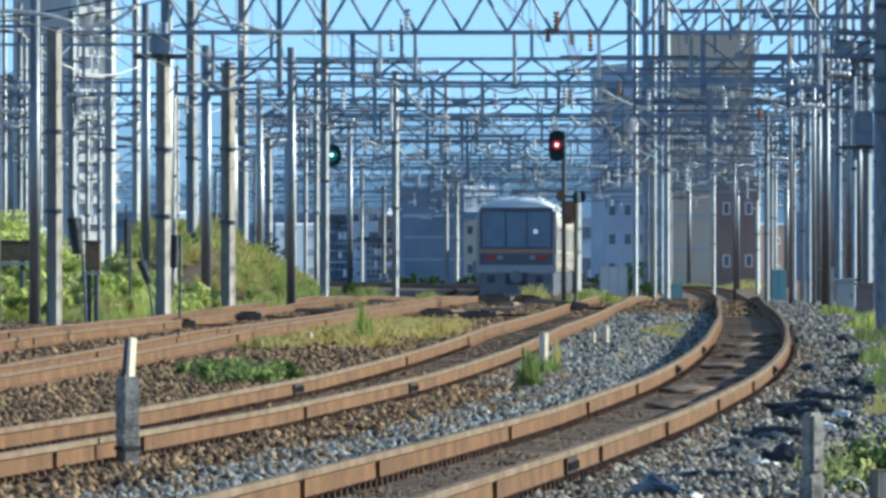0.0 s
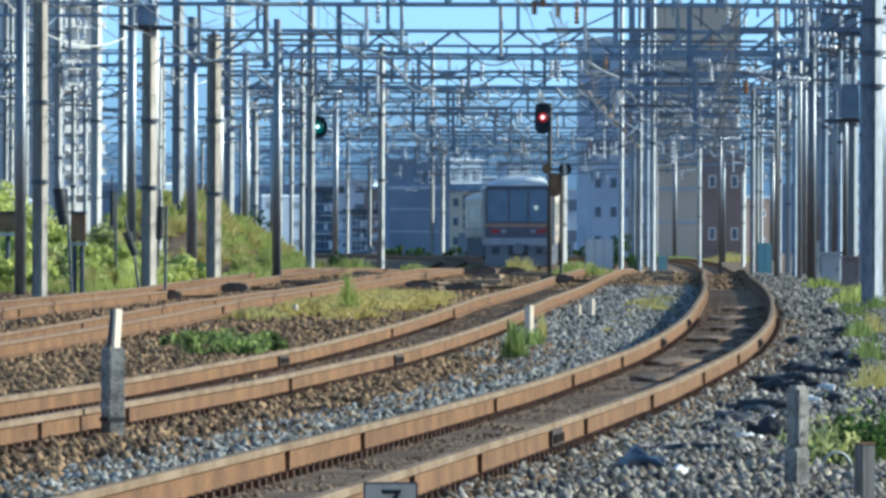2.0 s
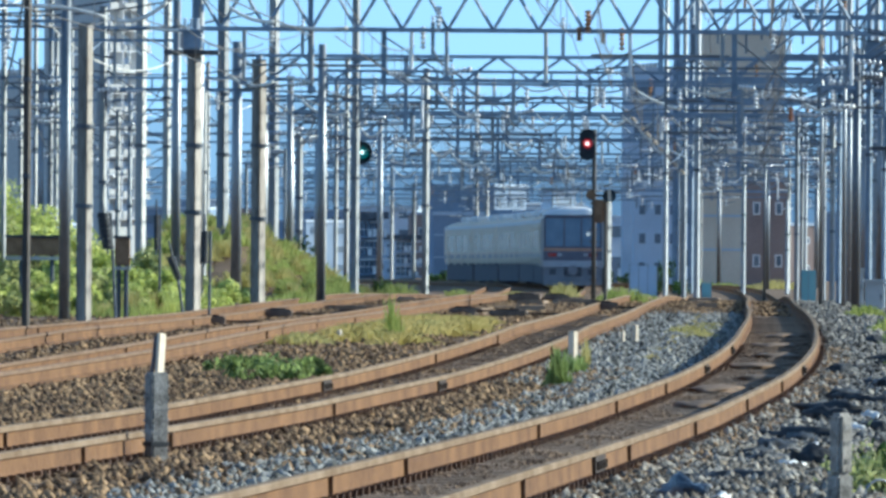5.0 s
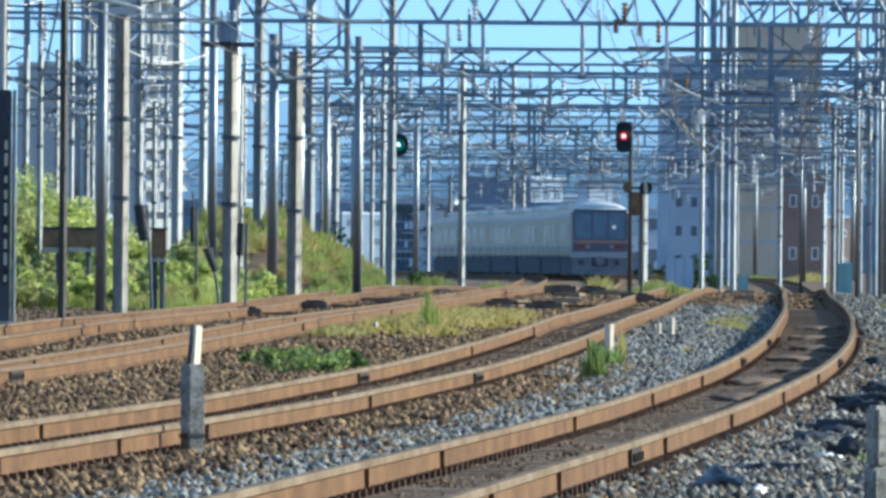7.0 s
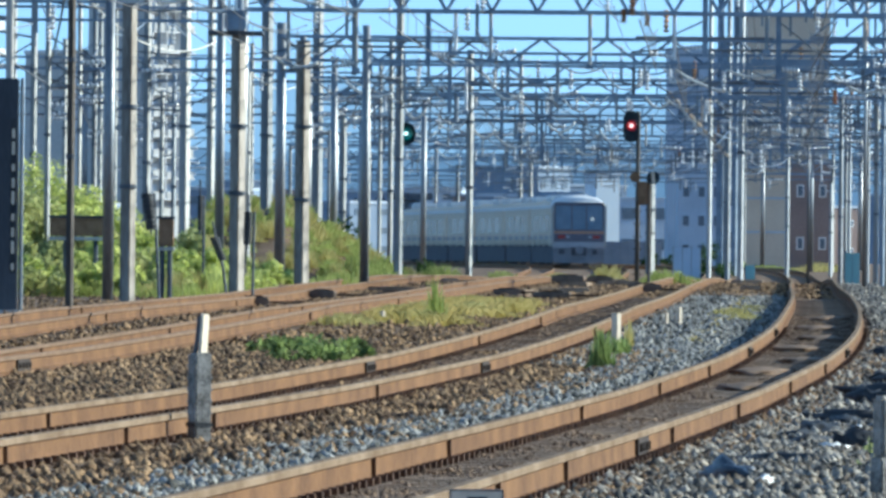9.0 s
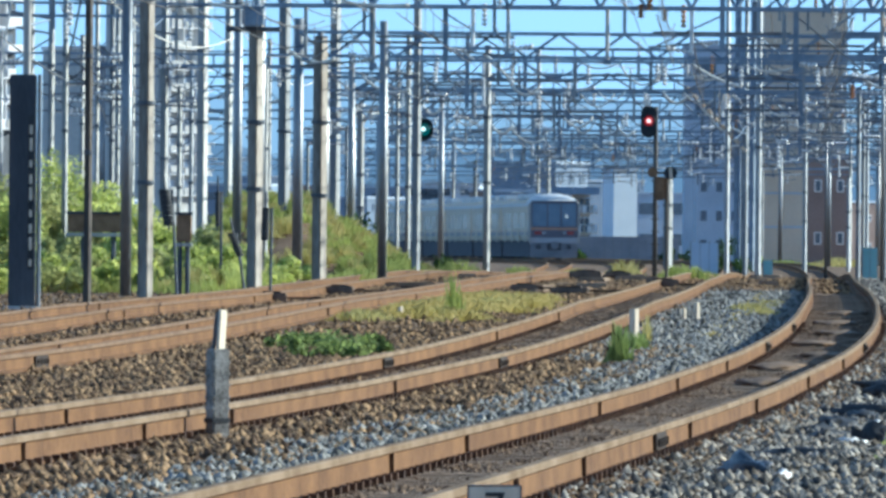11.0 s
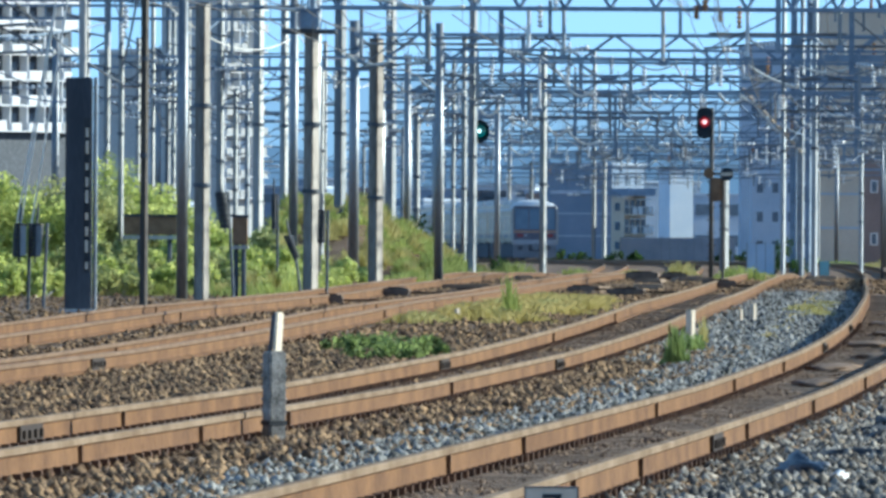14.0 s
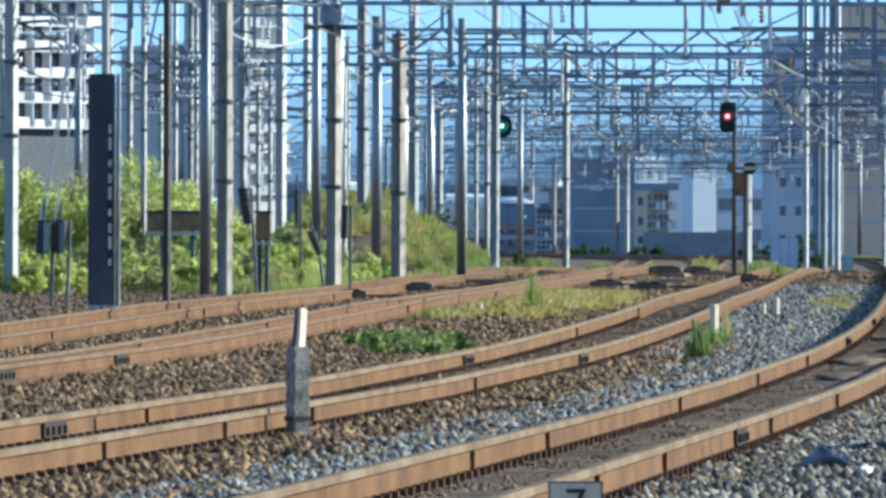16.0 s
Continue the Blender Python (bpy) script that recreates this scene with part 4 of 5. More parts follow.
jumper(-5.01, 6.31, -3.64, 5.97, 262, 0.262)
jumper(-2.13, 7.21, -1.55, 6.88, 264, 0.165)
jumper(-1.55, 7.04, -0.64, 6.13, 264, -0.099)
jumper(-0.69, 6.12, 0.13, 6.1, 264, 0.264)
jumper(-4.03, 6.64, -3.14, 6.29, 310, 0.504)
jumper(-2.81, 5.93, -1.83, 5.89, 312, 0.312)
jumper(-1.64, 5.89, -0.76, 5.64, 312, 0.429)
jumper(-0.89, 6.13, 0.36, 5.79, 364, 0.319)
jumper(1.01, 5.89, 1.99, 5.93, 312, 0.351)
jumper(-7.05, 6.24, -6.05, 6.63, 178, 0.134)
jumper(-7.24, 6.72, -6.05, 6.66, 200, 0.05)
jumper(-8.33, 6.29, -6.95, 6.08, 170, -0.064)
jumper(-5.56, 7.31, -4.54, 6.99, 205, 0.102)
jumper(-4.41, 6.92, -2.87, 6.86, 205, 0.051)
jumper(5.29, 6.51, 5.92, 5.76, 300, 0.15)
jumper(5.83, 5.79, 6.3, 5.38, 300, 0.15)
jumper(4.31, 6.51, 5.72, 5.88, 250, 0.094)
jumper(8.49, 6.15, 9.54, 5.78, 240, 0.21)
jumper(9.54, 5.78, 10.74, 5.96, 240, 0.18)
jumper(3.32, 6.36, 4, 6.13, 364, 0.273)
jumper(-4.19, 5.9, -3.28, 6.24, 364, 0.228)
jumper(1.49, 5.47, 3.08, 5.6, 425, 0.266)
jumper(2.55, 6.53, 3.88, 6.26, 425, 0.372)
jumper(-3.83, 6.26, -2.76, 6, 425, 0.319)
jumper(4.24, 6.6, 4.99, 6.41, 300, 0.263)
jumper(8.37, 6.61, 9.4, 6.4, 330, 0.206)
jumper(-6.68, 6.2, -5.45, 6.4, 330, 0.206)
jumper(-5.83, 5.99, -4.76, 5.85, 215, 0.188)



def hanging_bit(x, y, z0, z1, r, material, label):
    t = part("hanging_insulator", insulator(None, (x, y, z0), (x, y, z1), r, 6), material)
    tagged(t, label, "insulator", "insulators hanging overhead")


for i, (x, y, z0, z1) in enumerate((
        (2.62, 208.5, 6.86, 7.41),
        (2.42, 208.5, 6.69, 7.02),
        (8.41, 240, 5.4, 5.78),
        (2.97, 208.5, 6.63, 6.89),
        (-0.83, 208.6, 6.89, 7.48),
        (8.89, 330, 4.34, 5.37),
        (9.9, 330, 6.71, 7.12),
        (-3.72, 310, 6.39, 6.97),
        (1.15, 312, 6.62, 7.1),
        (3.56, 264, 6.22, 6.88),
        (3.13, 249.5, 5.3, 5.56),
        (0.12, 312, 6.13, 6.91),
        (-1.88, 264, 7.04, 7.37),
        (10.24, 300, 5.29, 5.76),
        (10.44, 240, 5.78, 6.07),
)):
    hanging_bit(x, y, z0, z1, 0.09, RUSTYBITS if i < 4 else PORCELAIN, "brown stained insulator hanging overhead" if i < 4 else "white insulator hanging overhead")


# a slanting chain of stained insulators, and loose pale cables over the outer tracks
CHAIN_A, CHAIN_B = Vector((4.98, 300.0, 6.79)), Vector((7.05, 300.0, 4.59))
chain = thing("insulator_chain", Matrix(), "slanting cable with stained tan insulators", "insulator", "insulators hanging overhead")
part("cable", tube([CHAIN_A, CHAIN_B], 0.014, 5), WIRE, chain)
for i in range(9):
    a, b = CHAIN_A.lerp(CHAIN_B, (i + 0.15) / 9), CHAIN_A.lerp(CHAIN_B, (i + 0.8) / 9)
    part("insulator", insulator(None, a, b, 0.085, 3), TANBITS, chain)
rng = np.random.default_rng(77)
HOOKS = [(y, 6.5 - 0.045) for y in GANTRY_Y[1:6]] + [(y, 5.7 + 0.35 * (i % 3) - 0.035) for i, y in enumerate((232, 290, 342, 396, 452, 510))]
for i in range(40):
    y, z = HOOKS[i % len(HOOKS)]
    x = y * float(rng.uniform(0.008, 0.026) if i % 3 else rng.uniform(-0.015, 0.01))
    jumper(x, gz(y) + z, x + float(rng.uniform(0.7, 1.8)), gz(y) + z, y, float(rng.uniform(0.15, 0.6)), 0.03, (PALEWIRE, STEEL, PALEWIRE, GANTRYSTEEL)[i % 4])


# ---- plants ----
def leaf_cloud(rng, centres, radii, n, size):
    """Leaf blades scattered in lobes, as quads."""
    k = rng.integers(0, len(centres), n)
    d = rng.normal(0, 1, (n, 3))
    d /= np.linalg.norm(d, axis=1)[:, None]
    p = centres[k] + d * (radii[k] * rng.uniform(0.1, 1.25, n) ** 0.7)[:, None]
    u = rng.normal(0, 1, (n, 3))
    u /= np.linalg.norm(u, axis=1)[:, None]
    v = np.cross(u, rng.normal(0, 1, (n, 3)))
    v /= np.linalg.norm(v, axis=1)[:, None]
    s = rng.uniform(0.5, 1.2, (n, 1)) * size
    q = np.stack([p - u * s, p + v * s * 0.45, p + u * s, p - v * s * 0.45], 1)
    return q.reshape(-1, 3), np.arange(4 * n).reshape(n, 4)


def shrub(x, y, w, h, n, material, label, seed, size=0.09):
    rng = np.random.default_rng(seed)
    t = thing("shrub", on(x, y), label, "shrub", "shrubs beside the line")
    m = max(12, int(w * 9))
    cx = rng.uniform(-w / 2, w / 2, m)
    top = h * (1 - 0.55 * np.abs(cx / (w / 2)) ** 2.2) * rng.uniform(0.55, 1.0, m)
    cen = np.stack([cx, rng.uniform(-1.4, 1.4, m), top * rng.uniform(0.35, 0.9, m)], 1)
    cen[:, 2] = np.maximum(cen[:, 2], 0.15)
    rad = np.clip(rng.uniform(0.25, 0.55, m) * h * 0.5, 0.18, 0.7)
    v, f = leaf_cloud(rng, cen, rad, n, size)
    v[:, 2] = np.maximum(v[:, 2], 0.0)
    fo = new("foliage", fast_mesh("foliage", v, f, material))
    fo.parent = t
    for i in range(5):
        c = cen[i % m]
        part("stem", tube([(c[0] * 0.5, 0, -0.05), (c[0] * 0.8, c[1] * 0.5, c[2] * 0.6), tuple(c)], [0.03, 0.02, 0.008], 5), BROWNPOST, t)


def tuft(name, x, y, w, h, n, material, label, seed, depth=0.6, lean=0.25, wide=0.012, pool="", lift=0.0):
    """Upright blades in a clump."""
    rng = np.random.default_rng(seed)
    bx, by = rng.normal(0, w / 4, n), rng.uniform(-depth / 2, depth / 2, n)
    hh = h * rng.uniform(0.35, 1.0, n) * np.exp(-(bx / (w * 0.45)) ** 2)
    lx, ly = rng.normal(0, lean, n) * hh, rng.normal(0, lean, n) * hh
    ww = wide * rng.uniform(0.6, 1.6, n)
    z = np.zeros(n)
    a = np.stack([bx - ww, by, z], 1)
    b = np.stack([bx + ww, by, z], 1)
    c = np.stack([bx + lx * 0.4 + ww * 0.8, by + ly * 0.4, hh * 0.6], 1)
    d = np.stack([bx + lx * 0.4 - ww * 0.8, by + ly * 0.4, hh * 0.6], 1)
    e = np.stack([bx + lx + ww * 0.2, by + ly, hh], 1)
    g = np.stack([bx + lx - ww * 0.2, by + ly, hh], 1)
    v = np.stack([a, b, c, d, e, g], 1).reshape(-1, 3)
    i = 6 * np.arange(n)[:, None]
    f = np.concatenate([i + np.array([[0, 1, 2, 3]]), i + np.array([[3, 2, 4, 5]])])
    v = v + np.array((x, y, gz(y, x) + lift))
    if pool:
        POOLS.setdefault((pool, material.name), []).append((v, f))
        return None
    ob = new(name, fast_mesh(name, v, f, material))
    return tagged(ob, label, "weeds", kind="stuff")


POOLS = {}


def pour(labels):
    """One object for each stretch of grass."""
    for (pool, mname), bits in POOLS.items():
        vs, fs, k = [], [], 0
        for v, f in bits:
            vs.append(v)
            fs.append(f + k)
            k += len(v)
        ob = new(pool, fast_mesh(pool, np.concatenate(vs), np.concatenate(fs), bpy.data.materials[mname]))
        tagged(ob, labels[pool], "grass", kind="stuff")


# the scrub behind the left-hand poles: x, y, width, height
SCRUB = [
    (-11, 235, 2.203, 2.83),
    (-12.51, 240, 2.25, 3.12),
    (-13.72, 235, 2.497, 2.94),
    (-14.86, 230, 2.731, 3.19),
    (-16.3, 230, 2.731, 3.05),
    (-8.93, 212, 1.458, 1.31),
    (-7.6, 210, 1.706, 1.51),
    (-7.14, 216, 1.215, 1.11),
    (-9.68, 214, 1.605, 1.11),
    (-10.55, 210, 1.837, 0.99),
    (-11.49, 208, 1.95, 1.12),
    (-12.54, 206, 1.931, 0.98),
    (-13.76, 205, 2.05, 1.12),
    (-14.79, 205, 2.05, 1.38),
    (-10.74, 225, 1.688, 1.81),
    (-8.11, 208, 1.3, 1.12),
    (-9.71, 206, 1.416, 1.24),
    (-8.75, 214, 1.204, 1.38),
    (-7.23, 207, 1.294, 1.11),
    (-6.74, 214, 1.07, 0.84),
    (-9.52, 218, 1.226, 1.52),
    (-6.38, 225, 1.125, 0.69),
    (-7.65, 206, 1.288, 0.98),
    (-9.8, 200, 1.125, 0.74),
    (-9.08, 198, 0.99, 0.69),
    (-8.55, 200, 1.125, 0.77),
    (-7.85, 198, 0.99, 0.69),
    (-7.3, 200, 1.125, 0.74),
    (-6.8, 202, 1.01, 0.68),
    (-6.28, 212, 0.927, 0.51),
    (-10.34, 196, 1.103, 0.76),
    (-11.69, 190, 1.069, 0.71),
    (-12.53, 192, 1.08, 0.76),
    (-13.11, 190, 1.069, 0.77),
    (-8.74, 203, 1.142, 1.15),
    (-8.08, 204, 1.403, 1.22),
    (-7.22, 203, 1.269, 1.12),
    (-9.5, 203, 1.269, 1.07),
    (-10.28, 202, 1.136, 1.12),
    (-6.62, 206, 1.03, 0.86),
    (-11.05, 200, 1.125, 0.87),
]
for i, (x, y, w, h) in enumerate(SCRUB):
    shrub(x, y, w * 1.45, h * 1.05, int(2600 * w * h), OLIVELEAF if i % 4 == 2 else LEAF, "olive green leafy scrub beside the poles" if i % 4 == 2 else "bright green leafy scrub beside the poles", 40 + i, 0.085)
shrub(*(-5.74, 300, 1.5, 2.06), 2500, DARKLEAF, "dark green round bush on the bank", 71)
shrub(*(-3.59, 330, 1.856, 0.93), 900, DARKLEAF, "low dark green bush by the line", 72)
for i, (x, w, h) in enumerate(((2.2, 2.2, 1.0), (9.4, 2.2, 1.2), (-1.5, 3.0, 1.0))):
    shrub(x, 590, w, h, 700, DARKLEAF, "dark low bushes before the far fence", 75 + i, 0.14)
shrub(*(8.65, 400, 1.5, 1.57), 1200, DARKLEAF, "dark bush behind the hoarding", 73)


for i in range(46):
    y = 196.0 + 1.7 * (i * 7 % 5)
    x = y * (-73.38 + 43.13 * i / 46) / 1000
    tuft("grass", x, y, 0.7, 0.5 + 0.2 * math.sin(3.7 * i), 130, (GRASS, LEAF, DRYGRASS)[i % 3], "", 1500 + i, 1.2, 0.22, wide=0.014, pool="scrub_grass")


def bank():
    """The grassy bank that rises to the left behind the poles."""
    bm = bmesh.new()
    xs = [-9.68 + 0.25 * i for i in range(30)]
    rows = []
    for j, (y, k) in enumerate(((272, 0.0), (276, 0.35), (282, 0.75), (290, 1.0), (300, 1.0), (330, 0.6), (360, 0.0))):
        rows.append([bm.verts.new((x, y, gz(y) - 0.05 + k * max(0.0, min(2.3, (-3.61 - x) * 0.62)) * (1 + 0.15 * noise.noise((x, y * 0.3, 1))))) for x in xs])
    for a, b in zip(rows, rows[1:]):
        for j in range(len(xs) - 1):
            bm.faces.new((a[j], a[j + 1], b[j + 1], b[j]))
    tagged(part("bank", bm, SOIL, smooth=True), "grass-grown earth bank beside the line", "bank", kind="structure")
    rng = np.random.default_rng(5)
    for i in range(90):
        x = rng.uniform(xs[0], -3.7)
        y = rng.uniform(273, 291)
        k = float(np.interp(y, (272, 276, 282, 290), (0, 0.35, 0.75, 1)))
        z = k * max(0.0, min(2.3, (-3.61 - x) * 0.62))
        tuft("grass", x, y, 0.9, 0.55, 220, DRYGRASS if (x < -6.31 and i % 2) or i % 5 == 0 else GRASS, "", 900 + i, 1.5, 0.35, wide=0.02, pool="bank_grass", lift=z - 0.05)


bank()

# weeds between the tracks: name, x, y, width, height, blades
def weeds(x, y, w, deep, h, n, material, label, seed, size):
    """A low leafy mat of weeds."""
    rng = np.random.default_rng(seed)
    m = 26
    cen = np.stack([rng.normal(0, w / 4.5, m), rng.uniform(-deep / 2, deep / 2, m), rng.uniform(0.1, 0.65, m) * h], 1)
    v, f = leaf_cloud(rng, cen, np.full(m, h * 0.45) * rng.uniform(0.6, 1.3, m), n, size)
    v[:, 2] = np.maximum(v[:, 2], 0)
    ob = new("weeds", fast_mesh("weeds", v + np.array((x, y, gz(y, x))), f, material))
    tagged(ob, label, "weeds", kind="stuff")


weeds(*(-2.14, 102.6), 1.3, 3.0, 0.27, 2600, WEEDLEAF, "low bright green leafy weeds on ballast", 11, 0.05)
weeds(*(-2.8, 107.0), 0.7, 2.0, 0.2, 900, WEEDLEAF, "low green weeds on ballast", 12, 0.05)
weeds(*(2.43, 55.0), 0.40, 1.5, 0.40, 420, OLIVELEAF, "leafy yellow-green weeds round the distance post", 17, 0.035)
# dark leaves paint the shade low down in these weeds
weeds(*(2.62, 55.8), 0.5, 1.6, 0.34, 1500, DARKLEAF, "dark green weeds round the distance post", 18, 0.035)
tuft("weed_clump", *(0.95, 99.2), 0.28, 0.5, 200, WEEDLEAF, "upright green weeds beside a white post", 13, 0.4, 0.12)
tuft("weed_clump", *(1.23, 107.0), 0.3, 0.28, 200, WEEDLEAF, "leafy green weeds beside a white post", 14, 0.4, 0.3)
tuft("weed_clump", *(1.43, 113.5), 0.12, 0.4, 60, DRYGRASS, "dry stalks beside a white post", 15, 0.3, 0.1)
tuft("weed_clump", *(-1.23, 138.1), 0.34, 0.75, 45, GRASS, "tall green weeds between the tracks", 16, 0.4, 0.12)
for i in range(26):
    a = i / 26
    y = 132 + 40 * a + 3 * math.sin(9 * i)
    tuft("grass_patch", line_x(y, 1.15 + 1.9 * ((i * 0.381) % 1)), y, 1.0, 0.2, 520, YELLOWGRASS if i % 4 else DRYGRASS, "short yellow-green grass between the tracks", 200 + i, 3.0, 0.7, wide=0.016, pool="meadow_grass")
for i in range(12):
    y = 120 + 7 * i
    tuft("grass_patch", line_x(y, 6.5), y, 0.5, 0.08, 50, YELLOWGRASS, "thin grass on pale ballast", 300 + i, 3.0, 0.7, pool="ballast_grass")
for i, (x, y) in enumerate(((3.69, 155.2), (3.67, 148.1), (3.99, 155.2), (4.29, 162.9), (3.44, 150.4), (3.6, 141.7))):
    tuft("grass_patch", x, y, 0.8, 0.12, 130, DRYGRASS, "", 320 + i, 3.0, 0.7, wide=0.018, pool="ballast_grass")
# the weedy right-hand edge
tuft("weed_clump", *(2.52, 55.8), 0.4, 0.3, 200, GRASS, "yellow-green grass round the distance post", 19, 1.0, 0.4, wide=0.006)
for i, (x, y) in enumerate(((3.99, 83.4), (4.72, 99.2), (5.33, 114.4), (5.73, 118.9), (6.21, 135.0), (6.87, 141.7), (4.55, 89.3))):
    tuft("grass", x + 0.12, y, 0.5, 0.34, 110, WEEDLEAF if i % 3 else DRYGRASS, "", 430 + i, 1.5, 0.2, wide=0.009, pool="edge_grass")
for i in range(16):
    y = 70 + 10 * i
    tuft("grass_clump", line_x(y, 12.1 + 0.9 * ((i * 0.618) % 1)), y, 1.0, 0.2 + 0.13 * (i % 3), 150, (WEEDLEAF, DRYGRASS, OLIVELEAF)[i % 3], "tall grass along the outer edge", 400 + i, 3.0, 0.2, wide=0.014, pool="edge_grass")
# grass along the far edge of the tracks
for i, (x, y, w, h) in enumerate((
        (3.13, 311.4, 1.168, 0.74),
        (4.42, 265.9, 1.496, 0.499),
        (6.36, 332.8, 1.248, 0.416),
        (13.39, 485.9, 3.341, 0.4),
        (16.28, 485.9, 2.733, 0.6),
        (-0.47, 311.4, 1.557, 0.487),
        (-2.5, 298.7, 1.68, 0.653),
        (-4.3, 270.9, 1.862, 0.508),
        (-3.62, 298.7, 1.12, 0.56),
        (-4.61, 235, 1.762, 0.441),
        (8.67, 199.2, 0.747, 0.3),
        (7.22, 152.7, 0.763, 0.4),
        (1.78, 375.7, 1.644, 0.352),
        (12.03, 485.9, 0.911, 0.6),
)):
    tuft("grass_clump", x, y, w * 1.3, h, 320, GRASS if i % 4 else DRYGRASS, "rough green grass at the edge of the tracks", 500 + i, 4.0, 0.25, wide=0.02, pool="far_grass")
rng = np.random.default_rng(8)
for i in range(60):
    y = rng.uniform(192, 232)
    tuft("grass_clump", line_x(y, rng.uniform(-10.5, -5.6)), y, 1.2, rng.uniform(0.15, 0.45), 140, DRYGRASS if i % 4 == 0 else GRASS, "rough grass at the foot of the scrub", 600 + i, 2.0, 0.3, wide=0.016, pool="scrub_grass")
pour({"meadow_grass": "short yellow-green grass between the tracks", "ballast_grass": "thin grass on pale ballast", "edge_grass": "tall grass along the outer edge",
      "far_grass": "rough green grass at the edge of the tracks", "scrub_grass": "rough grass at the foot of the scrub", "bank_grass": "long grass on the earth bank"})
# ---- train ----
STAINLESS = mat("brushed_stainless", (0.56, 0.49, 0.38), (0.67, 0.59, 0.47), 0.6, 0.0, scale=1, fine=12, bump=0.03, streak=0.1)
# windscreen blue holds the haze and the mirrored sky as base colour
TRAINGLASS = mat("dark_train_glass", (0.11, 0.18, 0.27), (0.16, 0.24, 0.34), 0.12, scale=2, bump=0, spec=0.5)
# side glass coloured like the body: the bright reflection is painted in
SIDEGLASS = mat("tinted_side_glass", (0.42, 0.38, 0.31), (0.52, 0.47, 0.39), 0.25, 0.0, scale=1, bump=0, spec=0.5)
NAVY = mat("navy_band", (0.115, 0.12, 0.16), (0.14, 0.145, 0.185), 0.4, scale=2, bump=0)
ORANGE = mat("orange_band", (0.42, 0.24, 0.16), (0.50, 0.29, 0.20), 0.4, scale=2, bump=0)
ROOFWHITE = mat("pale_roof_paint", (0.62, 0.64, 0.66), (0.74, 0.76, 0.77), 0.6, scale=1, bump=0)
# underframe black lifted to grey-blue: the distance haze is in the colour
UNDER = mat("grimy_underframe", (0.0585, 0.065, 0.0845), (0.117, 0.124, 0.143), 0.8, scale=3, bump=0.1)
PILLAR = mat("stainless_pillar", (0.36, 0.36, 0.36), (0.46, 0.46, 0.45), 0.5, 0.5, scale=2, bump=0)
SKIRT = mat("grey_skirt_paint", (0.17, 0.185, 0.215), (0.24, 0.255, 0.285), 0.6, scale=2, bump=0.05)
CABINETGLASS = mat("lamp_glass", (0.30, 0.32, 0.35), (0.40, 0.42, 0.45), 0.2, scale=2, bump=0, spec=0.5)
# cab end greyer than the sides: its shade is put into the colour
SHADECAB = mat("white_cab_shell", (0.34, 0.36, 0.41), (0.42, 0.44, 0.48), 0.4, scale=2, bump=0)
TAIL = glow("red_tail_lamp", (0.4, 0.03, 0.02), 0.08)
CABDOT = glow("white_cab_lamp", (0.8, 0.9, 1.0), 0.22)
CAR, PITCH = 19.5, 20.0


def car_section(w=1.475, floor=1.15, eave=3.15, top=3.62):
    pts = [(-w + 0.06, floor), (w - 0.06, floor), (w, floor + 0.4), (w, eave)]
    pts += [(w * math.cos(a), eave + (top - eave) * math.sin(a)) for a in (radians(d) for d in (15, 35, 55, 75, 90, 105, 125, 145, 165))]
    return pts + [(-w, eave), (-w, floor + 0.4)]


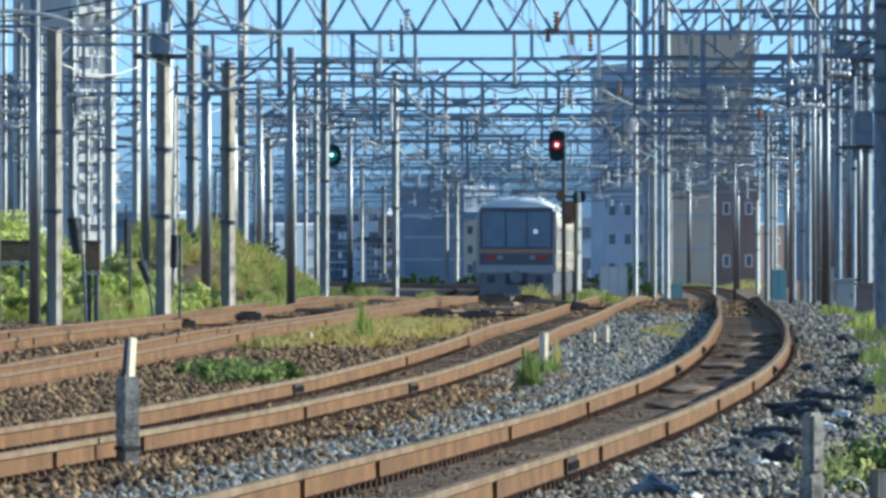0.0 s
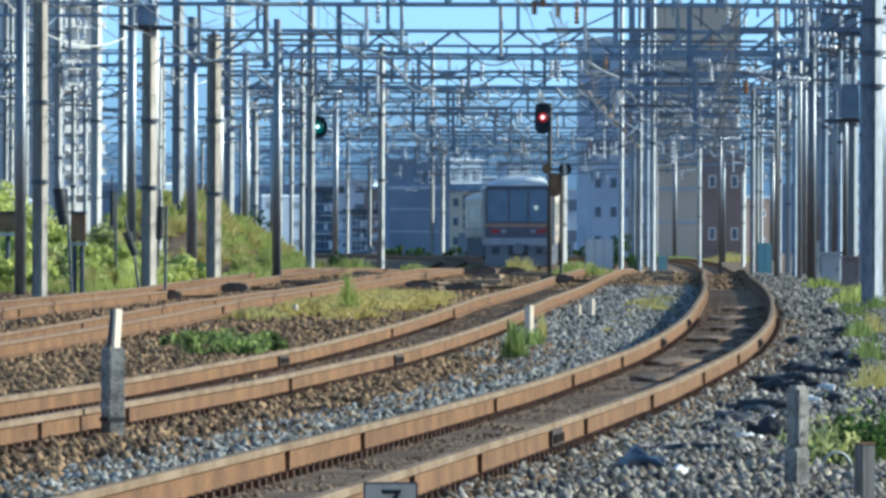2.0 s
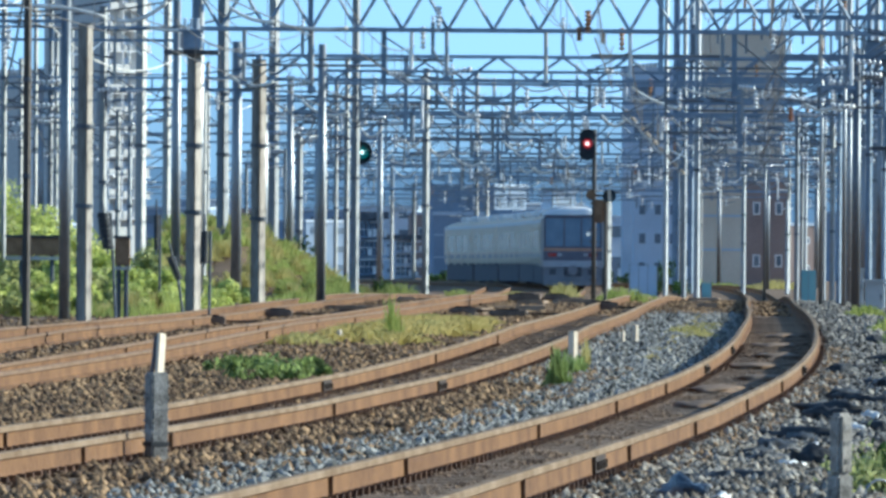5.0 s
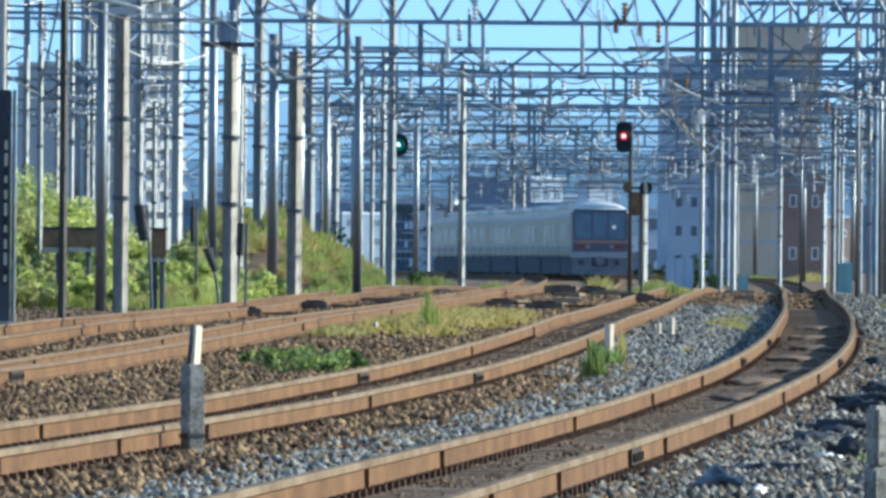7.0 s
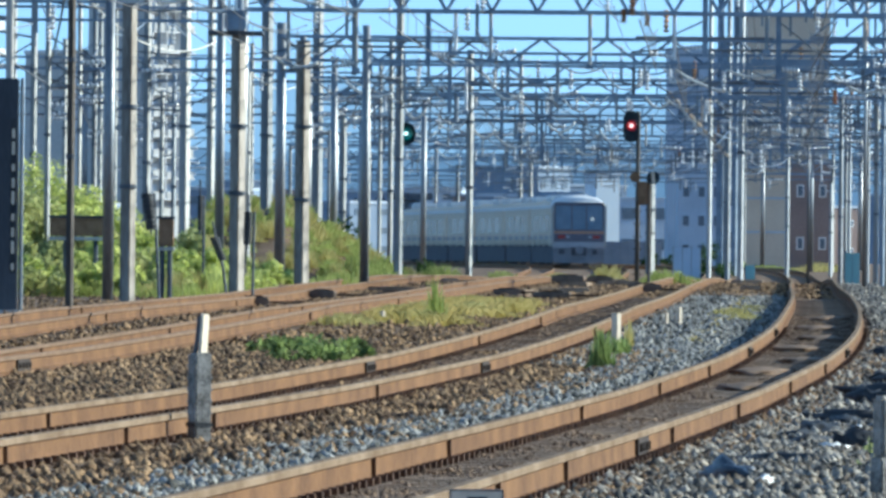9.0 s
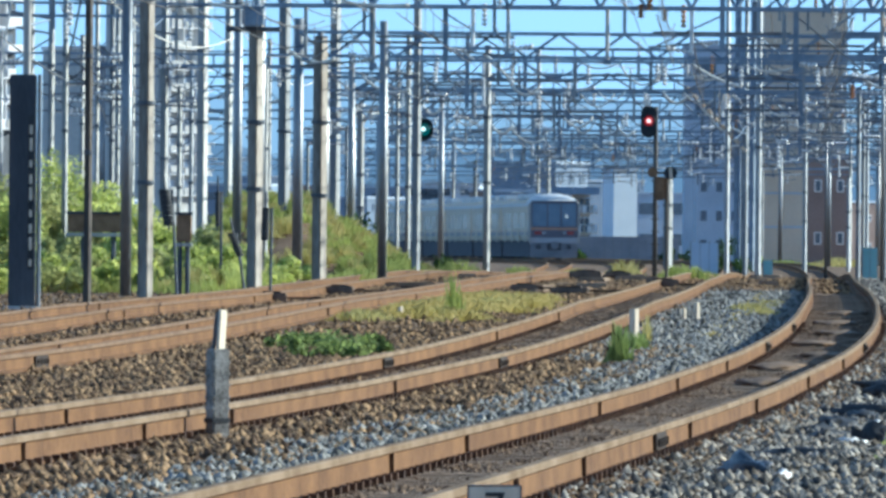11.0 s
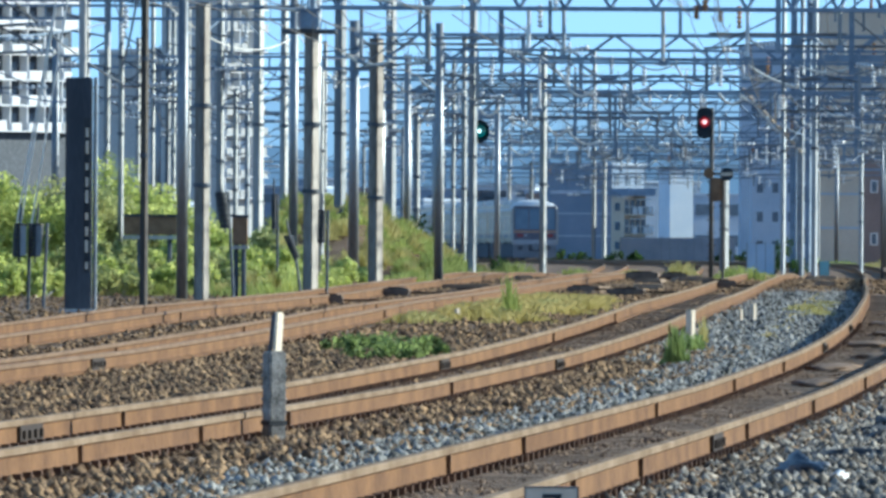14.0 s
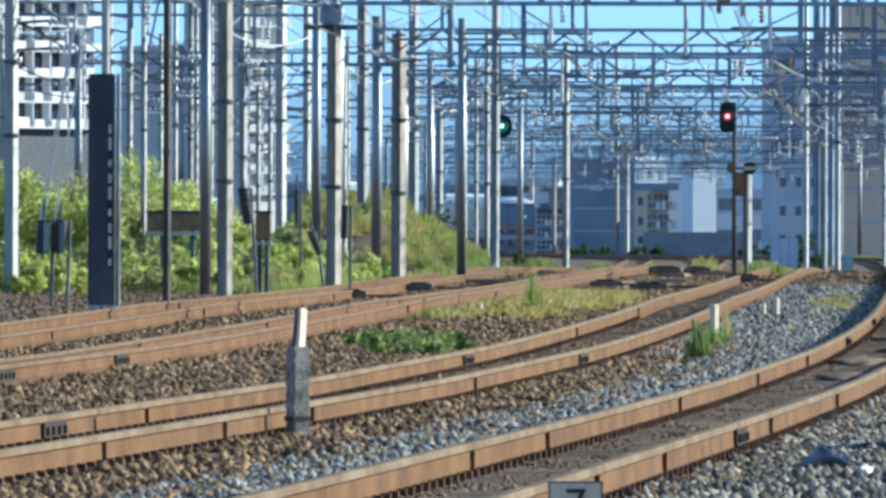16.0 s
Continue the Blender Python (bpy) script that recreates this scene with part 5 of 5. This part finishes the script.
def train_car(last):
    t = thing("train_car", Matrix(), "stainless commuter train car with navy and orange bands", "train", "cars of the train")
    bm = bmesh.new()
    sec = car_section()
    a = [bm.verts.new((x, 0, z)) for x, z in sec]
    b = [bm.verts.new((x, CAR, z)) for x, z in sec]
    for j in range(len(sec)):
        bm.faces.new((a[j], a[(j + 1) % len(sec)], b[(j + 1) % len(sec)], b[j]))
    bm.faces.new(a), bm.faces.new(b)
    bmesh.ops.recalc_face_normals(bm, faces=bm.faces)
    body = part("body", bm, STAINLESS, t)
    for s in (-1, 1):
        part("band", block(s * 1.474, s * 1.483, 0.05, CAR - 0.05, 1.42, 1.62), NAVY, t, "navy band along the side")
        part("band", block(s * 1.474, s * 1.484, 0.05, CAR - 0.05, 1.63, 1.69), ORANGE, t, "orange band along the side")
        for d in range(4):
            y0 = 1.6 + d * 4.75
            door = part("door", block(s * 1.47, s * 1.492, y0, y0 + 1.3, 1.05, 2.95), STAINLESS, t)
            part("window", block(s * 1.49, s * 1.497, y0 + 0.12, y0 + 0.58, 1.9, 2.75), SIDEGLASS, door)
            part("window", block(s * 1.49, s * 1.497, y0 + 0.72, y0 + 1.18, 1.9, 2.75), SIDEGLASS, door)
            if d < 3:
                part("window", block(s * 1.472, s * 1.486, y0 + 1.75, y0 + 4.3, 1.85, 2.75), SIDEGLASS, t)
    for s in (-1, 1):
        part("cornice", block(s * 1.40, s * 1.485, 0.02, CAR - 0.02, 3.12, 3.28, 0.01), ROOFWHITE, t, "pale roof edge strip")
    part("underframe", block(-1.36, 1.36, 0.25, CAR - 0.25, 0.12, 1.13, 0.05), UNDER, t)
    for y in (2.9, CAR - 2.9):
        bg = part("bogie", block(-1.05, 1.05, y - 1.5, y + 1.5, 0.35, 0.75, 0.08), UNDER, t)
        for dy in (-1.05, 1.05):
            for s in (-1, 1):
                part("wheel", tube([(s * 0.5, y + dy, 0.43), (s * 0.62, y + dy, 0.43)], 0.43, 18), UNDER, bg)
    for y in (CAR * 0.3, CAR * 0.68):
        part("air_conditioner", block(-0.9, 0.9, y - 2.1, y + 2.1, 3.55, 3.9, 0.12), ROOFWHITE, t)
    if last:
        part("cab_shell", block(-1.475, 1.475, -0.12, 0.0, 1.0, 3.2, 0.05), SHADECAB, t)
        for i, (x0, x1) in enumerate(((-1.3, -0.42), (-0.38, 0.38), (0.42, 1.3))):
            part("windscreen", block(x0, x1, -0.15, -0.10, 1.95, 3.3, 0.02), TRAINGLASS, t)
        # small glowing white dot on the right-hand pane
        part("cab_lamp", tube([(0.72, -0.165, 2.55), (0.72, -0.14, 2.55)], 0.09, 12), CABDOT, t, "small glowing white dot on the windscreen")
        part("visor", block(-1.36, 1.36, -0.16, 0.0, 3.3, 3.45, 0.03), NAVY, t)
        part("band", block(-1.44, 1.44, -0.14, -0.1, 1.75, 1.87), ORANGE, t, "orange band across the cab front")
        part("band", block(-1.44, 1.44, -0.142, -0.1, 1.3, 1.74), NAVY, t, "navy band across the cab front")
        for s in (-1, 1):
            part("tail_lamp", block(s * 0.75, s * 1.15, -0.17, -0.12, 1.5, 1.64, 0.015), TAIL, t, "lit red tail lamp")
        part("surround", block(-1.36, 1.36, -0.135, -0.1, 1.88, 3.34, 0.03), NAVY, t, "dark surround of the windscreen")
        for s in (-1, 1):
            part("corner_pillar", block(s * 1.37, s * 1.495, -0.2, 0.25, 1.0, 3.3, 0.03), PILLAR, t, "pale corner pillar of the cab")
        dome = bmesh.new()
        rings = []
        for y, k in ((-0.1, 0.55), (0.15, 0.85), (0.6, 1.0), (2.4, 1.0), (2.9, 0.6)):
            rings.append([dome.verts.new((1.42 * math.cos(radians(d)), y, 3.3 + 0.56 * k * math.sin(radians(d)))) for d in range(0, 181, 15)])
        for p, q in zip(rings, rings[1:]):
            for j in range(len(p) - 1):
                dome.faces.new((p[j], p[j + 1], q[j + 1], q[j]))
        dome.faces.new(rings[0]), dome.faces.new(rings[-1])
        bmesh.ops.recalc_face_normals(dome, faces=dome.faces)
        part("roof_dome", dome, ROOFWHITE, t, "pale domed roof end over the cab", smooth=True)
        part("front_panel", block(-1.44, 1.44, -0.135, 0.0, 0.98, 1.3, 0.03), SHADECAB, t, "pale grey panel below the bands")
        sk = part("skirt", block(-1.38, 1.38, -0.12, 0.15, 0.12, 1.0, 0.06), SKIRT, t, "grey front skirt")
        # flat dark panels paint the shade of openings in the skirt
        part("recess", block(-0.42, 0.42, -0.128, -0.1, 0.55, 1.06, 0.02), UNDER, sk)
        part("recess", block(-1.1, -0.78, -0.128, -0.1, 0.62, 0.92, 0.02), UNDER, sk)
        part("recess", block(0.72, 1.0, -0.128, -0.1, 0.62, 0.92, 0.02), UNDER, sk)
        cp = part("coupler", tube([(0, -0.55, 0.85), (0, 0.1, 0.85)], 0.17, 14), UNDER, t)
        part("coupler_face", tube([(0, -0.6, 0.85), (0, -0.55, 0.85)], 0.24, 16), SKIRT, cp)
        part("snow_plough", block(-1.1, 1.1, -0.25, -0.1, 0.12, 0.4, 0.03), SKIRT, t)
        for s in (-1, 1):
            part("head_lamp", block(s * 0.5, s * 0.72, -0.17, -0.12, 1.5, 1.64, 0.015), CABINETGLASS, t, "unlit head lamp")
            part("step", block(s * 1.1, s * 1.36, 0.2, 0.32, 0.2, 1.0, 0.02), ROOFWHITE, t, "pale step irons beside the cab")
    return t


def train_pose(s):
    """Where a car stands whose rear is s metres along the line, measured along y."""
    x0, x1 = line_x(s), line_x(s + CAR)
    z = gz(s) + SLEEPER_Z + 0.156
    return pose(x0, s, z, 0, 0, math.degrees(math.atan2(-(x1 - x0), CAR)))


CARS = [train_car(True)] + [train_car(False) for i in range(5)]
START, SPEED = 338.0, 17.2


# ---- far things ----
# backdrop hills glow evenly, with the haze put into their blue
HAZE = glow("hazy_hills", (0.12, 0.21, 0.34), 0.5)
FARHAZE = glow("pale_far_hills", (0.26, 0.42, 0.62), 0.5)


def hills(d, low, rough, seed, material, label):
    bm = bmesh.new()
    prev = None
    for i in range(181):
        x = -900 + i * 10
        h = low + rough * noise.noise((x * 0.006, seed, 0)) + 6 * noise.noise((x * 0.04, seed + 4, 0)) + 3 * noise.noise((x * 0.2, seed + 9, 0))
        a, b = bm.verts.new((x, d, -5)), bm.verts.new((x, d + 60, h))
        if prev:
            bm.faces.new((prev[0], a, b, prev[1]))
        prev = (a, b)
    tagged(part("backdrop", bm, material), label, "hills", kind="structure")


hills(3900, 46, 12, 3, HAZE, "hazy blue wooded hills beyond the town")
hills(4600, 82, 16, 8, FARHAZE, "pale blue hazy hills far beyond the town")
TAN = mat("tan_render", (0.638, 0.528, 0.407), (0.748, 0.638, 0.506), 0.9, scale=0.3, fine=6, bump=0.05)
BROWN = mat("brown_cladding", (0.23, 0.176, 0.162), (0.311, 0.243, 0.223), 0.9, scale=0.3, fine=6, bump=0.05)
# far walls and sheds are paler and bluer: haze mixed into the colours
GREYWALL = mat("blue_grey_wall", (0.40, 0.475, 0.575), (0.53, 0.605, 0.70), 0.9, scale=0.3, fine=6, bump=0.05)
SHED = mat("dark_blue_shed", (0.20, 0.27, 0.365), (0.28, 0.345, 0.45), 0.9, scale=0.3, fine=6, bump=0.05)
PALEWALL = mat("pale_wall", (0.66, 0.67, 0.68), (0.8, 0.8, 0.8), 0.85, scale=0.3, fine=6, bump=0.05)
BLUECLAD = mat("pale_blue_cladding", (0.62, 0.74, 0.86), (0.72, 0.82, 0.92), 0.7, scale=0.5, fine=6, bump=0.05)
CABINET = mat("grey_cabinet_paint", (0.42, 0.43, 0.42), (0.55, 0.55, 0.53), 0.6, scale=2, bump=0.03)
# panes lightened: haze before the far windows is in the glass colour
GLASS = mat("dark_window_glass", (0.09, 0.12, 0.16), (0.15, 0.185, 0.235), 0.2, scale=1, bump=0, spec=0.5)


def building(x0, x1, z0, z1, y, material, label, depth=14, floors=0, bays=0, name="building"):
    t = thing(name, pose((x0 + x1) / 2, y, gz(min(y, 800))), label, "building", "buildings beyond the line")
    w = (x1 - x0) / 2
    h = z1 - gz(min(y, 800))
    part("wall", block(-w, w, 0, depth, -0.3, h), material, t)
    part("roof", block(-w - 0.15, w + 0.15, -0.15, depth + 0.15, h, h + 0.3), GREYWALL, t)
    if not floors and material != BLUECLAD:
        n = max(4, round(2 * w / 0.55))
        for i in range(n + 1):
            x = -w + 0.03 + (2 * w - 0.06) * i / n
            part("rib", block(x - 0.035, x + 0.035, -0.05, 0.0, 0, h), material, t)
        for z in (h * 0.36, h * 0.7):
            part("ledge", block(-w, w, -0.08, 0.0, z - 0.06, z + 0.06), GREYWALL, t)
    for f in range(floors):
        for b in range(bays):
            bw, fh = 2 * w / bays, h / floors
            cx, z = -w + (b + 0.5) * bw, f * fh + fh * 0.35
            k, up = (0.17, 0.24) if material == BROWN else (0.28, 0.42)
            win = part("window", block(cx - bw * k, cx + bw * k, -0.06, 0.05, z, z + fh * up), PALEWALL if material == BROWN else material, t)
            part("pane", block(cx - bw * k + 0.1, cx + bw * k - 0.1, -0.08, 0.0, z + 0.09, z + fh * up - 0.09), GLASS, win)
    return t


building(*(15.54, 18.68, 0.3, 7.36, 620), TAN, "tan rendered building beside the line", 12, 0, 0)
building(*(19.28, 22.44, 0.75, 7.95, 640), BROWN, "brown clad house with small square windows", 12, 2, 2)
building(*(19.29, 26.17, 0.64, 21.54, 760), TAN, "tall plain tan apartment block", 14, 0, 0)
building(*(12.51, 16.1, 0.69, 7.26, 700), GREYWALL, "grey house behind the line", 12, 3, 3)
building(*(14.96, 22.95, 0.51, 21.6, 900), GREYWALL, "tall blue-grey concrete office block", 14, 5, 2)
building(*(6.73, 8.97, 1.11, 8.18, 780), BLUECLAD, "pale blue clad warehouse with a flat front", 2.2, 0, 0).rotation_euler.z = radians(25)
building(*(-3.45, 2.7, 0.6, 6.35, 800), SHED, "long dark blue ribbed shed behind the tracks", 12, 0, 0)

# the low town along the line
rng = np.random.default_rng(21)
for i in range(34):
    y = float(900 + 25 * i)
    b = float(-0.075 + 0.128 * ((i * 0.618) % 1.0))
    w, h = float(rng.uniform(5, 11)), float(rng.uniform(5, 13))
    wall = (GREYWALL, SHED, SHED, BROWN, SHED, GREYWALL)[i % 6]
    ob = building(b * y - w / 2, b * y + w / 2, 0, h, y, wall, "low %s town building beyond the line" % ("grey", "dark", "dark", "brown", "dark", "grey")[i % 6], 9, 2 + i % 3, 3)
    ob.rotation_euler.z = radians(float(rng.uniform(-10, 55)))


def apartment(x, y, w, floors, fh, base, turn, label, bays, pale):
    """A block of flats with a gallery of white balconies on each floor."""
    t = thing("apartment_block", pose(x, y, gz(800) - 0.2, 0, 0, turn), label, "building", "apartment blocks")
    h = base + floors * fh
    # the white block's dark wall colour stands for blue haze below its balconies
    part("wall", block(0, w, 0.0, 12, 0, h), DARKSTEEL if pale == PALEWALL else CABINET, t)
    part("roof", block(-0.2, w + 0.2, -1.5, 12.2, h, h + 0.5), PALEWALL, t)
    for f in range(floors):
        z = base + f * fh
        b = part("balcony", block(0, w, -1.4, 0.0, z - 0.1, z + 0.08), PALEWALL, t, "white concrete balcony slab")
        for i in range(bays):
            x0 = i * w / bays
            k = (i * 3 + f * 5) % 7
            part("parapet", block(x0 + 0.1, x0 + w / bays * (0.92, 0.6, 0.85, 0.45, 0.9, 0.75, 0.5)[k], -1.45, -1.33, z + 0.08, z + (1.1, 0.95, 1.2)[k % 3]), CABINET if k == 3 else pale, b)
            part("divider", block(x0 - 0.08, x0 + 0.08, -1.3, 0.0, z + 0.08, z + fh - 0.1), PALEWALL, b)
            part("window", block(x0 + 0.5, x0 + w / bays - 0.6, -0.06, 0.02, z + 0.1, z + 2.1), GLASS if pale == PALEWALL else GREYWALL, t)


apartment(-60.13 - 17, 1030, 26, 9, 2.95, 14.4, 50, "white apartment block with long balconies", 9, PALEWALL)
apartment(-45.78 - 5.6, 1250, 8, 12, 2.9, 8.0, 45, "grey and white apartment tower", 3, CABINET)
apartment(-58.66 - 5, 1300, 7, 8, 2.9, 6.0, 40, "tan and white apartment block behind poles", 3, TAN)


def house(x0, x1, z0, z1, y, wall, roof, label):
    t = thing("house", pose((x0 + x1) / 2, y, gz(800), 0, 0, 45), label, "house", "houses beyond the line")
    w, h = (x1 - x0) / 2, z1 - gz(800)
    part("wall", block(-w, w, 0, 1.5, -0.2, h * 0.9), wall, t)
    part("roof", block(-w - 0.25, w + 0.25, -0.9, 1.7, h * 0.9, h), roof, t)
    # three storeys of balconies, each bay with its own panel, awning and window
    for f in range(3):
        z = h * (0.1 + 0.27 * f)
        part("balcony", block(-w, w, -1.0, 0.0, z - 0.1, z), wall, t)
        for i in range(4):
            x0 = -w + i * w / 2
            wi = part("window", block(x0 + 0.12, x0 + w / 2 - 0.1, -0.06, 0.02, z + 0.05, z + h * 0.2), GLASS, t)
            part("sill", block(x0 + 0.1, x0 + w / 2 - 0.08, -0.12, 0.0, z + h * 0.1, z + h * 0.1 + 0.07), PALEWALL, wi)
            if (i + 2 * f) % 3:
                part("railing", block(x0 + 0.06, x0 + w / 2 - 0.12, -1.05, -0.98, z, z + h * (0.09 + 0.02 * (i % 2))), PALEWALL, t, "white balcony panel")
            else:
                part("awning", block(x0, x0 + w / 2, -1.3, -0.1, z + h * 0.2, z + h * 0.22), PALEWALL, t, "white awning")
        part("side_window", block(-w - 0.06, -w + 0.02, 0.45, 1.0, z + 0.3, z + h * 0.16), GLASS, t)


house(*(2.42, 5.04, 0.88, 6.57, 760), TAN, SHED, "cream house with white balconies and awnings")
house(*(-9.88, -7.55, 0.88, 6.34, 760), SHED, DARKSTEEL, "dark house with white balconies among poles")
house(*(-7.2, -4.7, 0.6, 4.6, 800), GREYWALL, DARKSTEEL, "small grey house among poles")
house(*(-20.2, -17.7, 1.6, 6.35, 800), PALEWALL, DARKSTEEL, "white house showing above the bank")

FENCEGREY = mat("dull_fence_sheet", (0.19, 0.225, 0.28), (0.27, 0.305, 0.36), 0.8, scale=0.6, fine=8, bump=0.05)
BLUEPANEL = mat("pale_blue_hoarding", (0.42, 0.53, 0.66), (0.52, 0.62, 0.74), 0.6, scale=1, bump=0.02)
TEAL = mat("teal_sheet", (0.20, 0.42, 0.44), (0.30, 0.52, 0.54), 0.6, scale=1, bump=0.05)


def hoarding(x0, x1, z0, z1, y, material, label, n):
    t = thing("hoarding", pose(x0, y, 0), label, "fence", "site hoardings")
    w = (x1 - x0) / n
    for i in range(n):
        part("panel", block(i * w + 0.01, (i + 1) * w - 0.01, -0.03, 0.03, gz(y), z1, 0.01), material, t)
    for i in range(n + 1):
        part("post", block(i * w - 0.03, i * w + 0.03, 0.03, 0.09, gz(y) - 0.1, z1 + 0.05), STEEL, t)


hoarding(*(6.86, 8.05, 0.68, 1.67, 395), BLUEPANEL, "pale blue sheet hoarding by the line", 3)
hoarding(*(12.0, 12.52, 0.63, 1.49, 330), TEAL, "teal plastic sheeted fence by the line", 2)
hoarding(*(2.02, 9.6, 1.09, 2.21, 600), FENCEGREY, "low dark sheet fence behind the tracks", 14)
hoarding(*(10.02, 10.42, 0.61, 0.93, 395), TEAL, "small teal sheeted fence by the line", 1)



def cabinet(x0, x1, z0, z1, y, material, label):
    t = thing("trackside_cabinet", pose((x0 + x1) / 2, y, gz(y)), label, "cabinet", "trackside cabinets")
    w, h = (x1 - x0) / 2, z1 - gz(y)
    part("body", block(-w, w, -0.3, 0.3, 0, h, 0.02), material, t)
    part("roof", block(-w - 0.04, w + 0.04, -0.36, 0.36, h, h + 0.06), material, t)
    d = part("door", block(-w * 0.9, w * 0.9, -0.32, -0.29, h * 0.12, h * 0.92), material, t)
    part("handle", block(w * 0.6, w * 0.7, -0.36, -0.32, h * 0.45, h * 0.6), DARKSTEEL, d)


cabinet(*(10.06, 10.37, 0.68, 1.46, 240), CABINET, "grey steel trackside cabinet")
cabinet(*(9.35, 9.78, 0.5, 1.18, 215), CABINET, "pale grey trackside cabinet beside poles")
cabinet(*(9.37, 9.75, 0.39, 1.09, 205), BROWN, "rusty brown trackside cabinet beside poles")
cabinet(*(6.44, 7.36, 1.07, 1.95, 640), PALEWALL, "white trackside cabinet far down the line")


def motions():
    times = [0.5 * i for i in range(33)]
    for i, car in enumerate(CARS):
        walk(car, [(t, train_pose(START + SPEED * t + PITCH * i)) for t in times])
    # the indicator's disc turns a quarter to lie level
    walk(INDICATOR, [(t, pose(0, 0, INDICATOR_Z, 0, a, 0)) for t, a in ((0, -5), (13.2, -5), (13.4, 42), (13.6, 48), (13.9, 88), (16.0, 88))])


motions()
